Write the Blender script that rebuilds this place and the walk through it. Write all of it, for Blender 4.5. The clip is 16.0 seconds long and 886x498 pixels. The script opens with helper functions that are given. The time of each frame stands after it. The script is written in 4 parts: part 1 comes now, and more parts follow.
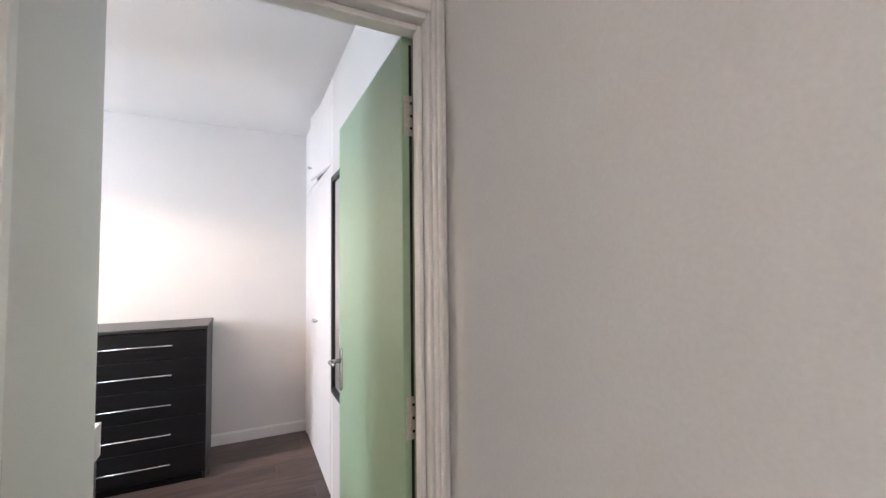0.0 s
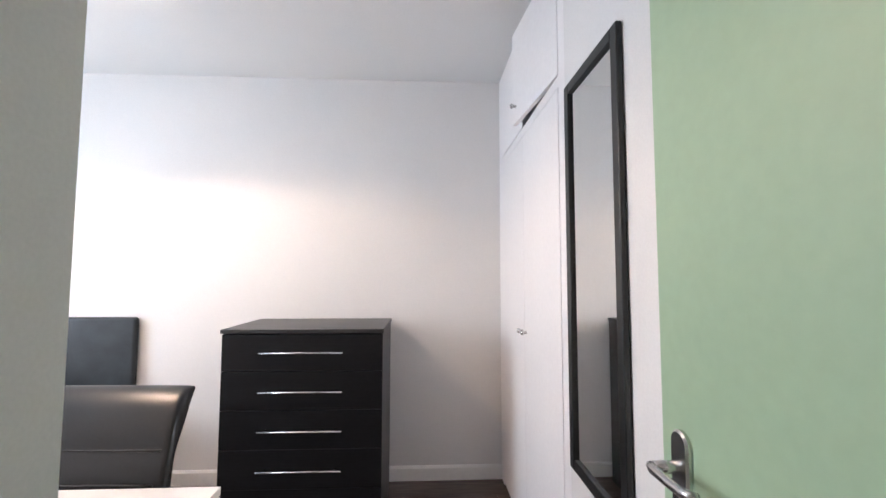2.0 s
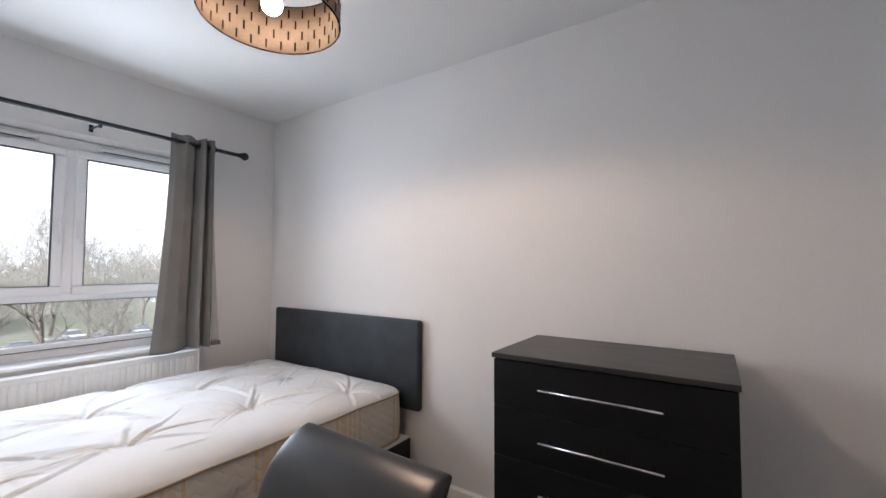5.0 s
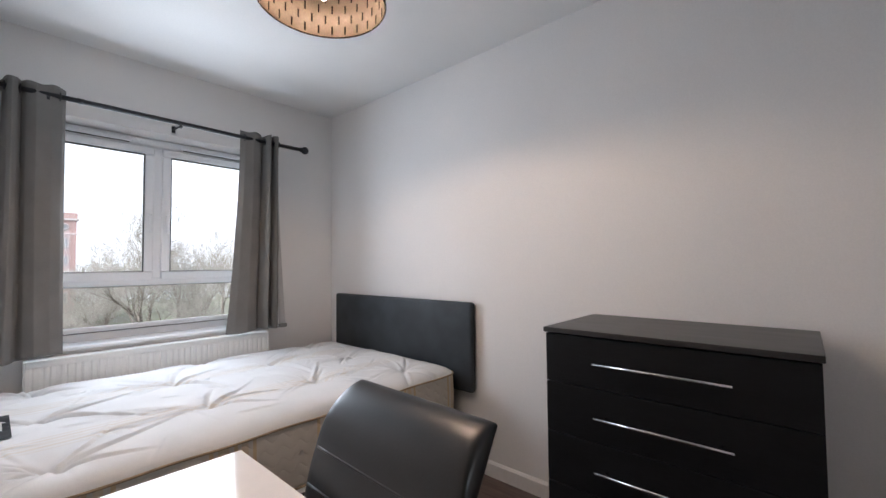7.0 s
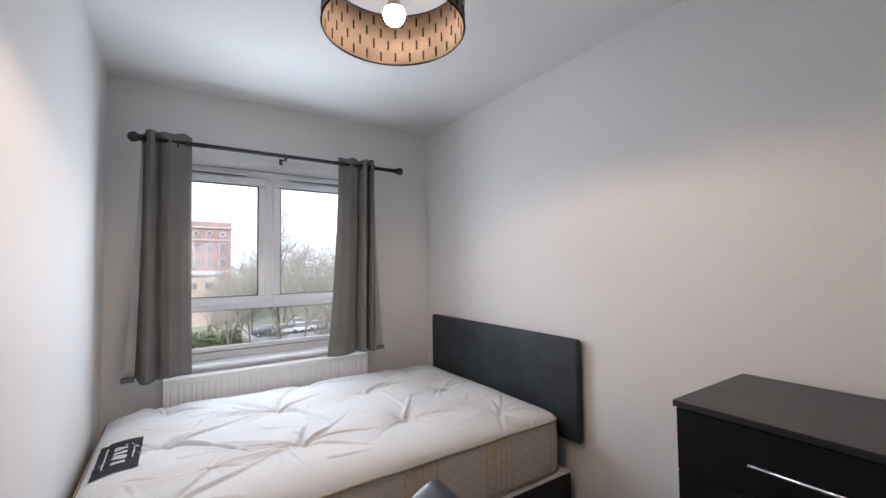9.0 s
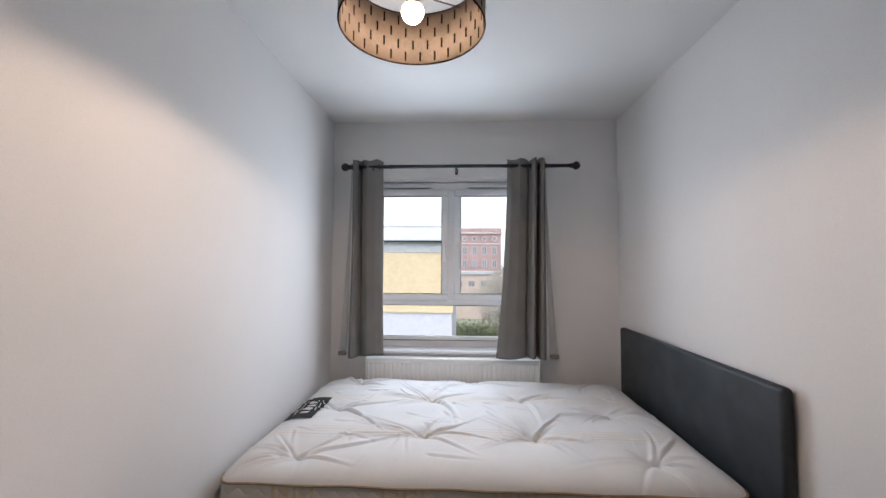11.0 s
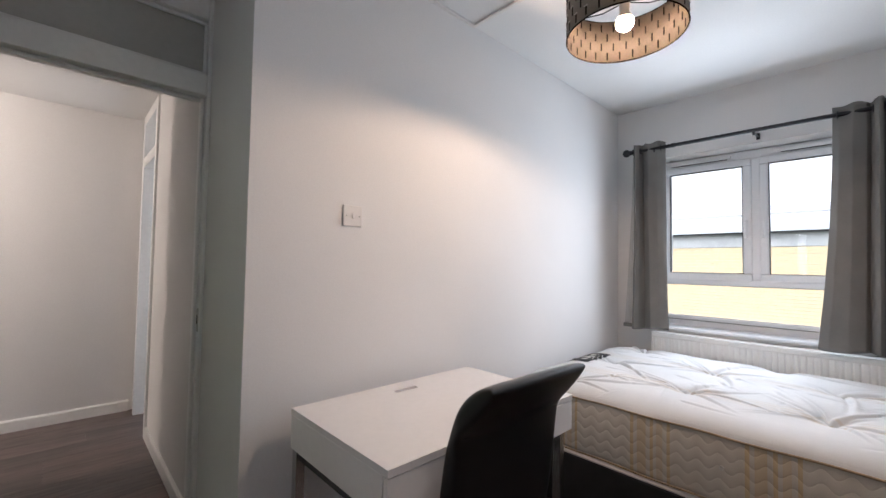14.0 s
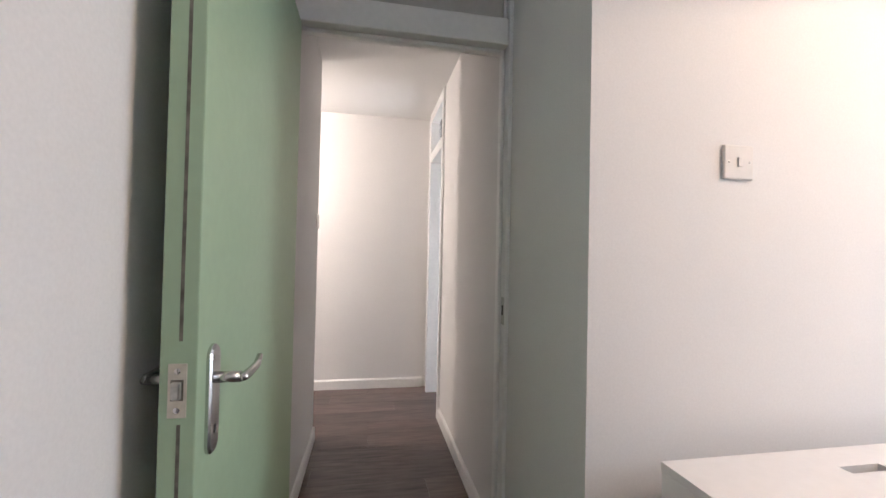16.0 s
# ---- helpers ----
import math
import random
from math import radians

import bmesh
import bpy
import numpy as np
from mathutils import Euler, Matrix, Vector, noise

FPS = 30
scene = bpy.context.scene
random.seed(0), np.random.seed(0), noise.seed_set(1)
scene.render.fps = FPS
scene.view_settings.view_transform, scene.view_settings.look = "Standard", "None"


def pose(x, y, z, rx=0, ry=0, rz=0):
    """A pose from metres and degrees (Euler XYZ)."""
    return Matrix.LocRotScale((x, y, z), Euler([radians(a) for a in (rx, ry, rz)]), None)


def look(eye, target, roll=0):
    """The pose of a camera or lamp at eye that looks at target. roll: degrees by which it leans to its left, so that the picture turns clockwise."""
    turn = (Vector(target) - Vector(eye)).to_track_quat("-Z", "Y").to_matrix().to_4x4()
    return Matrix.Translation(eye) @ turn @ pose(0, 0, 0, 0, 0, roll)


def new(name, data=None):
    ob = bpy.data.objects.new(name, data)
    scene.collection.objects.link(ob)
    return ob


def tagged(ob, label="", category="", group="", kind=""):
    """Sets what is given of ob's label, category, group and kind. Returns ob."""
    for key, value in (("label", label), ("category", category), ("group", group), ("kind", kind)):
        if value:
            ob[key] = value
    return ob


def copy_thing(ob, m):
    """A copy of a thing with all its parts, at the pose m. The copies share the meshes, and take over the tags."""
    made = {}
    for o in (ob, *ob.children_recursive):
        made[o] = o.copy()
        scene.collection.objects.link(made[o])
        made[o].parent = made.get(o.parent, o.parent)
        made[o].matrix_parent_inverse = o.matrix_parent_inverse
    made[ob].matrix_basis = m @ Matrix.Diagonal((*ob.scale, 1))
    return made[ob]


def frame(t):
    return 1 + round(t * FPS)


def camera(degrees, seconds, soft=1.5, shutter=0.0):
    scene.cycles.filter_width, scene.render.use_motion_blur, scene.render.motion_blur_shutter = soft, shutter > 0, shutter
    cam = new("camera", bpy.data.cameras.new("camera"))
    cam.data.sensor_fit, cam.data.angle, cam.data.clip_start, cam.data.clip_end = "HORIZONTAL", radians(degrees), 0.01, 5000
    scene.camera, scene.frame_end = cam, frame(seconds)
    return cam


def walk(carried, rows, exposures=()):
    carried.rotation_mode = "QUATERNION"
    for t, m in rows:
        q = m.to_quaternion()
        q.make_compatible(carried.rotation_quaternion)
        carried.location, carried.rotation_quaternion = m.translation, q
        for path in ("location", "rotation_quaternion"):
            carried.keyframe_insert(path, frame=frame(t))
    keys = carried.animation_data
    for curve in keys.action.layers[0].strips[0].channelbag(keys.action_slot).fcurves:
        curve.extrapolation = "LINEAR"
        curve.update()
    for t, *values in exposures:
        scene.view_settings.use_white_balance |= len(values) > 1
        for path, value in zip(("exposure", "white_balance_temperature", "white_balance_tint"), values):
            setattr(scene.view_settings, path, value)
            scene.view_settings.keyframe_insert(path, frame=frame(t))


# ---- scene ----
cam = camera(95.4, 16.0)
PATH = [
    (0, (0.059, -0.073, 1.35), (0.932, 1.724, 1.445), -0.7),
    (0.5, (0.069, 0.161, 1.328), (0.645, 2.074, 1.43), -0.3),
    (1, (0.072, 0.417, 1.267), (0.408, 2.386, 1.379), -0.2),
    (1.5, (0.044, 0.748, 1.256), (0.234, 2.736, 1.374), 0.1),
    (2, (0.026, 1.009, 1.261), (0.12, 3.003, 1.386), 0.1),
    (2.5, (-0.009, 1.228, 1.314), (-0.069, 3.226, 1.402), -0.3),
    (3, (-0.112, 1.392, 1.349), (-0.35, 3.376, 1.432), -0.0),
    (3.5, (-0.17, 1.498, 1.346), (-0.628, 3.442, 1.438), 0.2),
    (4, (-0.227, 1.594, 1.325), (-0.935, 3.462, 1.416), 0.2),
    (4.5, (-0.242, 1.592, 1.331), (-1.185, 3.354, 1.414), 0.2),
    (5, (-0.226, 1.597, 1.324), (-1.341, 3.254, 1.411), 0.2),
    (7.5, (-0.201, 1.609, 1.226), (-1.561, 3.073, 1.3), -0.6),
    (8, (-0.199, 1.612, 1.303), (-1.61, 3.027, 1.379), -0.6),
    (8.5, (-0.266, 1.658, 1.362), (-1.781, 2.962, 1.434), -0.7),
    (9, (-0.312, 1.781, 1.401), (-1.978, 2.884, 1.479), -0.7),
    (9.2, (-0.304, 1.814, 1.422), (-2.02, 2.839, 1.499), -0.6),
    (11.5, (-0.18, 2.608, 1.39), (-2.127, 2.162, 1.488), 0.7),
    (12, (-0.086, 2.735, 1.341), (-1.94, 1.991, 1.439), 1.1),
    (12.5, (0.002, 2.834, 1.329), (-1.742, 1.859, 1.422), 1.1),
    (13, (0.047, 2.897, 1.308), (-1.578, 1.734, 1.399), 1.0),
    (13.5, (0.088, 2.895, 1.28), (-1.42, 1.584, 1.356), 1.0),
    (14, (0.119, 2.882, 1.236), (-1.254, 1.43, 1.312), 0.9),
    (14.5, (0.15, 2.848, 1.201), (-1.033, 1.236, 1.265), 1.0),
    (15, (0.177, 2.748, 1.156), (-0.743, 0.974, 1.22), 1.0),
    (15.5, (0.193, 2.556, 1.164), (-0.444, 0.661, 1.213), 1.1),
    (16, (0.17, 2.3, 1.177), (-0.191, 0.333, 1.211), 1.2),
]
STOPS = [(0, 1.63), (0.5, 1.64), (1.0, 1.6), (1.5, 1.33), (2.0, 1.2), (2.5, 0.9), (3.0, 0.9), (3.5, 0.7), (4.0, 0.5), (4.5, 0.32), (5.0, 0.2), (7.5, 0.06), (8.5, 0.07), (9.0, 0.01), (11.5, -0.2), (12.0, -0.18), (12.5, -0.07), (13.5, 0.15), (14.0, 0.13), (14.5, 0.21), (15.0, 0.52), (15.5, 0.67), (16.0, 0.79)]
EXPOSURES = [(t, e, 5850 if t < 2.2 else 5930, 11.5) for t, e in STOPS]
walk(cam, [(t, look(eye, target, roll)) for t, eye, target, roll in PATH], EXPOSURES)

# ---- world and lights ----
SKY_GAIN = 4.1
BULB_POWER = 860.0
world = bpy.data.worlds.new("overcast")
scene.world = world
world.use_nodes = True
wn = world.node_tree
sky = wn.nodes.new("ShaderNodeTexSky")
sky.sky_type, sky.sun_disc = "NISHITA", False
sky.sun_elevation, sky.sun_rotation, sky.dust_density = radians(32), radians(160), 6.0
grey = wn.nodes.new("ShaderNodeHueSaturation")
grey.inputs["Saturation"].default_value = 0.13
grey.inputs["Value"].default_value = SKY_GAIN
wn.links.new(sky.outputs[0], grey.inputs["Color"])
wn.links.new(grey.outputs[0], wn.nodes["Background"].inputs[0])
wn.nodes["Background"].inputs[1].default_value = 0.15


def lamp(name, kind, energy, colour, m, size=0.1, size_y=None):
    data = bpy.data.lights.new(name, kind)
    data.energy, data.color = energy, colour
    if kind == "AREA":
        data.shape, data.size, data.size_y = "RECTANGLE", size, size_y or size
        data.spread = radians(168)
    elif kind == "SUN":
        data.angle = size
    else:
        data.shadow_soft_size = size
    ob = new(name, data)
    ob.matrix_world = m
    return tagged(ob, kind="structure")


lamp("sun", "SUN", 0.75, (1, 0.97, 0.92), look((6, 30, 30), (0, 0, 0)), radians(20))
lamp("window_daylight", "AREA", 28, (0.88, 0.945, 1.0), look((-3.325, 2.336, 1.56), (0, 2.336, 1.2)), 1.2, 0.86)
lamp("hall_light", "POINT", 42, (1.0, 0.83, 0.68), pose(1.6, -0.72, 2.15), 0.08)
# added fill lamp for the unseen next room, outside its assumed window
lamp("side_room_fill", "AREA", 32, (0.93, 0.97, 1.0), look((-2.86, -0.7, 1.5), (0, -0.7, 1.2)), 1.2, 1.2)


# ---- materials ----
def mat(name, colour, rough=0.5, metal=0.0, var=0.05, scale=4.0, fine=60.0, bump=0.05, spec=0.5, coat=0.0, stretch=(1, 1, 1), tint=None, emit=0.0, bump_scale=None):
    """Principled paint, cloth, metal or wood with variation at two scales and fine relief."""
    m = bpy.data.materials.new(name)
    m.use_nodes = True
    nt = m.node_tree
    n, l = nt.nodes, nt.links
    p = n["Principled BSDF"]
    p.inputs["Roughness"].default_value, p.inputs["Metallic"].default_value = rough, metal
    p.inputs["Specular IOR Level"].default_value, p.inputs["Coat Weight"].default_value = spec, coat
    co, mp = n.new("ShaderNodeTexCoord"), n.new("ShaderNodeMapping")
    mp.inputs["Scale"].default_value = stretch
    l.new(co.outputs["Object"], mp.inputs["Vector"])
    big, small = n.new("ShaderNodeTexNoise"), n.new("ShaderNodeTexNoise")
    for tex, sc, det in ((big, scale, 4), (small, fine, 3)):
        tex.inputs["Scale"].default_value, tex.inputs["Detail"].default_value = sc, det
        l.new(mp.outputs[0], tex.inputs["Vector"])
    mixn = n.new("ShaderNodeMix")
    mixn.data_type = "RGBA"
    add = n.new("ShaderNodeMath")
    add.operation = "MULTIPLY_ADD"
    add.inputs[1].default_value, add.inputs[2].default_value = 0.5, 0.0
    l.new(small.outputs[0], add.inputs[0])
    add2 = n.new("ShaderNodeMath")
    add2.operation = "MULTIPLY_ADD"
    add2.inputs[1].default_value = 0.5
    l.new(big.outputs[0], add2.inputs[0])
    l.new(add.outputs[0], add2.inputs[2])
    other = tint or tuple(max(0.0, c * (1 - 2.5 * var)) for c in colour)
    mixn.inputs[6].default_value = (*(min(1, c * (1 + var)) for c in colour), 1)
    mixn.inputs[7].default_value = (*other, 1)
    ramp = n.new("ShaderNodeMapRange")
    ramp.inputs[1].default_value, ramp.inputs[2].default_value = 0.35, 0.7
    l.new(add2.outputs[0], ramp.inputs[0])
    l.new(ramp.outputs[0], mixn.inputs[0])
    l.new(mixn.outputs[2], p.inputs["Base Color"])
    rr = n.new("ShaderNodeMapRange")
    rr.inputs[3].default_value, rr.inputs[4].default_value = max(0.02, rough * 0.85), min(1, rough * 1.15)
    l.new(big.outputs[0], rr.inputs[0])
    l.new(rr.outputs[0], p.inputs["Roughness"])
    if bump:
        b = n.new("ShaderNodeBump")
        b.inputs["Strength"].default_value, b.inputs["Distance"].default_value = bump, 0.004
        l.new(small.outputs[0], b.inputs["Height"])
        l.new(b.outputs[0], p.inputs["Normal"])
    if emit:
        p.inputs["Emission Color"].default_value, p.inputs["Emission Strength"].default_value = (*colour, 1), emit
    return m


def glass_mat(name, colour=(1, 1, 1), rough=0.0):
    m = bpy.data.materials.new(name)
    m.use_nodes = True
    n, l = m.node_tree.nodes, m.node_tree.links
    out = n["Material Output"]
    fres, clear, gloss, mixs = n.new("ShaderNodeFresnel"), n.new("ShaderNodeBsdfTransparent"), n.new("ShaderNodeBsdfGlossy"), n.new("ShaderNodeMixShader")
    fres.inputs[0].default_value = 1.2
    clear.inputs[0].default_value = (*colour, 1)
    gloss.inputs["Roughness"].default_value = rough
    l.new(fres.outputs[0], mixs.inputs[0])
    l.new(clear.outputs[0], mixs.inputs[1])
    l.new(gloss.outputs[0], mixs.inputs[2])
    l.new(mixs.outputs[0], out.inputs[0])
    return m


WHITE = mat("wall_paint", (0.73, 0.716, 0.707), 0.75, var=0.025, scale=1.3, fine=180, bump=0.05, spec=0.25)
CEIL = mat("ceiling_paint", (0.75, 0.745, 0.735), 0.85, var=0.02, scale=1.1, fine=140, bump=0.07, spec=0.2)
GLOSS_WHITE = mat("white_gloss_paint", (0.80, 0.79, 0.775), 0.35, var=0.025, scale=3, fine=40, bump=0.03)
CUPBOARD = mat("cupboard_paint", (0.82, 0.80, 0.80), 0.45, var=0.02, scale=2.2, fine=50, bump=0.04)
GREEN = mat("green_door_paint", (0.335, 0.455, 0.31), 0.45, var=0.025, scale=2.5, fine=45, bump=0.0)
CHROME = mat("brushed_chrome", (0.62, 0.61, 0.60), 0.25, 1.0, var=0.06, scale=20, fine=200, bump=0.02)
BRASS = mat("dull_brass", (0.58, 0.54, 0.46), 0.35, 0.7, var=0.08, scale=20, fine=90, bump=0.03)
STEEL = mat("worn_steel", (0.55, 0.54, 0.50), 0.35, 1.0, var=0.1, scale=15, fine=120, bump=0.05)
DARK = mat("dark_void", (0.02, 0.02, 0.02), 0.9, var=0.1)
UPVC = mat("white_upvc", (0.80, 0.81, 0.83), 0.3, var=0.015, scale=3, fine=60, bump=0.0)
GASKET = mat("black_gasket", (0.03, 0.03, 0.035), 0.6, var=0.1)
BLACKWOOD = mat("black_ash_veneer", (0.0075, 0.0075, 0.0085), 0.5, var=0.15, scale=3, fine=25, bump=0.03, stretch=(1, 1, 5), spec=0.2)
# copy for top and sides: grey sheen put into a lighter, glossier base
BLACKSHEEN = mat("black_ash_sheen", (0.020, 0.0195, 0.0195), 0.36, var=0.12, scale=3, fine=25, bump=0.03, stretch=(1, 5, 1), spec=0.5)
LEATHER = mat("black_faux_leather", (0.009, 0.009, 0.010), 0.34, var=0.1, scale=9, fine=160, bump=0.05, spec=0.5)
HEADB = mat("headboard_leather", (0.036, 0.042, 0.048), 0.48, var=0.2, scale=7, fine=260, bump=0.12, spec=0.3)
BLACKCLOTH = mat("black_base_cloth", (0.010, 0.010, 0.011), 0.9, var=0.2, scale=9, fine=300, bump=0.2)
MIRFRAME = mat("black_frame", (0.012, 0.012, 0.012), 0.4, var=0.15, scale=9, fine=80, bump=0.05)
ROD = mat("black_rod", (0.025, 0.025, 0.028), 0.45, 0.3, var=0.15, scale=20, fine=90)
DESK = mat("white_desk_lacquer", (0.80, 0.77, 0.755), 0.09, var=0.015, scale=2.5, fine=40, bump=0.0, spec=0.28)
CURTAIN = mat("grey_curtain_cloth", (0.190, 0.182, 0.170), 0.85, var=0.08, scale=6, fine=350, bump=0.3, spec=0.2)
RADI = mat("radiator_enamel", (0.78, 0.775, 0.76), 0.35, var=0.02)
PLASTIC = mat("switch_plastic", (0.72, 0.69, 0.66), 0.35, var=0.02, bump=0.0)
MIRROR = mat("mirror_silver", (0.90, 0.91, 0.90), 0.02, 1.0, var=0.01, bump=0.0)
GLASS = glass_mat("window_glass")


# ---- mesh helpers ----
def mesh_of(name, bm, material, smooth=False):
    bmesh.ops.recalc_face_normals(bm, faces=bm.faces[:])
    me = bpy.data.meshes.new(name)
    bm.to_mesh(me)
    bm.free()
    for mm in material if isinstance(material, (list, tuple)) else [material]:
        me.materials.append(mm)
    if smooth:
        for f in me.polygons:
            f.use_smooth = True
    return me


def part(name, bm, material, parent, label="", smooth=False):
    ob = new(name, mesh_of(name, bm, material, smooth))
    ob.parent = parent
    return tagged(ob, label=label)


def solid(name, bm, material, label="", category="", kind="structure", smooth=False, group=""):
    return tagged(new(name, mesh_of(name, bm, material, smooth)), label, category, group, kind)


def thing(name, at, label, category, group="", rz=0.0):
    ob = new(name)
    ob.empty_display_size = 0.1
    ob.matrix_basis = pose(*at, 0, 0, rz)
    return tagged(ob, label, category, group)


def box(x0, x1, y0, y1, z0, z1, bevel=0.0, segs=2, bm=None, m=None):
    bm = bm or bmesh.new()
    tmp = bmesh.new()
    bmesh.ops.create_cube(tmp, size=1)
    for v in tmp.verts:
        v.co = Vector(((x0 + x1) / 2 + v.co.x * (x1 - x0), (y0 + y1) / 2 + v.co.y * (y1 - y0), (z0 + z1) / 2 + v.co.z * (z1 - z0)))
    if bevel:
        bmesh.ops.bevel(tmp, geom=tmp.edges[:], offset=bevel, segments=segs, affect="EDGES", profile=0.5)
    if m is not None:
        bmesh.ops.transform(tmp, matrix=m, verts=tmp.verts[:])
    me = bpy.data.meshes.new("tmp")
    tmp.to_mesh(me)
    tmp.free()
    bm.from_mesh(me)
    bpy.data.meshes.remove(me)
    return bm


def tube(points, radius, sides=10, bm=None, closed=False):
    """A round bar along points; radius is a number or one for each point."""
    bm = bm or bmesh.new()
    pts = [Vector(p) for p in points]
    rad = radius if isinstance(radius, (list, tuple)) else [radius] * len(pts)
    rings = []
    up = None
    for i, p in enumerate(pts):
        d = (pts[min(i + 1, len(pts) - 1)] - pts[max(i - 1, 0)]).normalized()
        if up is None:
            up = Vector((0, 0, 1)) if abs(d.z) < 0.9 else Vector((1, 0, 0))
        a = d.cross(up).normalized()
        b = a.cross(d).normalized()
        up = b
        rings.append([bm.verts.new(p + rad[i] * (math.cos(k * math.tau / sides) * a + math.sin(k * math.tau / sides) * b)) for k in range(sides)])
    for r, s in zip(rings, rings[1:]):
        for k in range(sides):
            bm.faces.new((r[k], r[(k + 1) % sides], s[(k + 1) % sides], s[k]))
    bm.faces.new(rings[0][::-1])
    bm.faces.new(rings[-1])
    return bm


def ball(at, r, bm=None, seg=16, squash=(1, 1, 1)):
    bm = bm or bmesh.new()
    bmesh.ops.create_uvsphere(bm, u_segments=seg, v_segments=max(6, seg // 2), radius=r, matrix=Matrix.Translation(at) @ Matrix.Diagonal((*squash, 1)))
    return bm


# ---- structure ----
WX, NY, SY, EX, CZ = -3.266, 3.576, 1.438, 0.515, 2.52
RX = -0.333
bm = box(WX - 0.3, WX, SY - 0.15, 1.686, 0, CZ)
box(WX - 0.3, WX, 2.986, NY + 0.15, 0, CZ, bm=bm)
box(WX - 0.3, WX, 1.686, 2.986, 0, 0.771, bm=bm)
box(WX - 0.3, WX, 1.686, 2.986, 2.091, CZ, bm=bm)
solid("wall_west", bm, WHITE, "white painted plaster window wall", "wall")
solid("wall_north", box(WX, 1.3, NY, NY + 0.15, 0, CZ), WHITE, "white painted plaster bedroom wall", "wall")
bm = box(WX, RX, SY - 0.15, SY, 0, CZ)
box(RX - 0.15, RX, 0.80, SY - 0.15, 0, CZ, bm=bm)
solid("wall_south", bm, WHITE, "white painted plaster wall with return towards the door", "wall")
solid("wall_east", box(EX, EX + 0.1, 0.90, 2.36, 0, CZ), WHITE, "white painted wall behind the open door", "wall")
solid("ceiling", box(WX - 0.3, 1.3, 0.80, NY + 0.15, CZ, CZ + 0.15), CEIL, "white painted plaster ceiling", "ceiling")
HX0, HX1, HY0, HY1, HZ = -0.352, 0.492, -1.325, 0.80, 2.41
bm = box(HX0 - 0.12, HX0, -0.56, HY1, 0, HZ)
box(HX0 - 0.12, HX0, HY0, -1.2, 0, HZ, bm=bm)
solid("wall_hall_west", bm, WHITE, "white painted hallway wall", "wall")
solid("wall_hall_east", box(HX1, HX1 + 0.12, -0.36, HY1, 0, HZ), WHITE, "white painted hallway wall", "wall")
solid("wall_hall_cross", box(HX1 + 0.12, 3.2, -0.36, -0.24, 0, HZ), WHITE, "white painted hallway wall", "wall")
solid("wall_hall_end", box(3.2, 3.3, HY0 - 0.12, -0.24, 0, HZ), WHITE, "white painted hallway end wall", "wall")
solid("wall_hall_far", box(HX0 - 0.12, 3.2, HY0 - 0.12, HY0, 0, HZ), WHITE, "white painted hallway far wall", "wall")
solid("ceiling_hall", box(-2.8, 3.3, -2.3, HY1, HZ, HZ + 0.12), CEIL, "white painted hallway ceiling", "ceiling")
# the next room, unseen: assumed walls and window opening around the fill lamp
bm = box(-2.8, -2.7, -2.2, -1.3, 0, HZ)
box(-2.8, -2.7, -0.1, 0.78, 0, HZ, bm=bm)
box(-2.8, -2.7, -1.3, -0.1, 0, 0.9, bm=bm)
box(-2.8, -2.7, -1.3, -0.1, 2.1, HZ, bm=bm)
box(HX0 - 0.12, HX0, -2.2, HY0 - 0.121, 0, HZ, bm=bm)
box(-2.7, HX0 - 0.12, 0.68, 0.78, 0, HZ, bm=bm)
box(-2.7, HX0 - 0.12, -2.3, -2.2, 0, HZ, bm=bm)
solid("wall_side_room", bm, WHITE, "assumed white walls of the next room", "wall")
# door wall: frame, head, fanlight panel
# opaque panel in one grey, darker than the frame
PANELG = mat("grey_fanlight_panel", (0.46, 0.45, 0.42), 0.5, var=0.03, scale=3, fine=50, bump=0.03)
t = thing("door_frame", (0.047, 0.85, 0), "white gloss painted door frame with solid fanlight panel", "door frame")
tagged(t, kind="structure")
part("jamb", box(-0.41, -0.365, -0.05, 0.05, 0, 2.40, 0.004), GLOSS_WHITE, t)
part("jamb", box(0.40, 0.475, -0.05, 0.05, 0, 2.40, 0.004), GLOSS_WHITE, t)
part("head", box(-0.364, 0.399, -0.05, 0.05, 1.957, 2.052, 0.004), GLOSS_WHITE, t)
part("top_rail", box(-0.364, 0.399, -0.05, 0.05, 2.295, 2.40, 0.004), GLOSS_WHITE, t)
part("panel", box(-0.364, 0.399, -0.016, 0.008, 2.052, 2.295), PANELG, t, "flat grey fanlight panel")
for x0, x1, z0, z1 in ((-0.364, 0.399, 2.053, 2.068), (-0.364, 0.399, 2.279, 2.294), (-0.364, -0.352, 2.069, 2.278), (0.387, 0.399, 2.069, 2.278)):
    part("bead", box(x0, x1, 0.013, 0.028, z0, z1, 0.004), GLOSS_WHITE, t)
part("door_stop", box(-0.364, -0.350, -0.02, 0.012, 0, 1.956, 0.003), GLOSS_WHITE, t)
part("door_stop", box(0.386, 0.399, -0.02, 0.012, 0, 1.956, 0.003), GLOSS_WHITE, t)
part("door_stop", box(-0.349, 0.385, -0.02, 0.012, 1.941, 1.956, 0.003), GLOSS_WHITE, t)
for x0, x1 in ((-0.397, -0.375), (0.408, 0.443)):
    part("architrave", box(min(x0, x1), max(x0, x1), -0.065, -0.051, 0, 2.02, 0.005, 3), GLOSS_WHITE, t)
part("architrave", box(0.416, 0.428, -0.077, -0.066, 0, 2.01, 0.004, 3), GLOSS_WHITE, t)
part("architrave", box(-0.374, 0.407, -0.065, -0.051, 1.97, 2.02, 0.005, 3), GLOSS_WHITE, t)
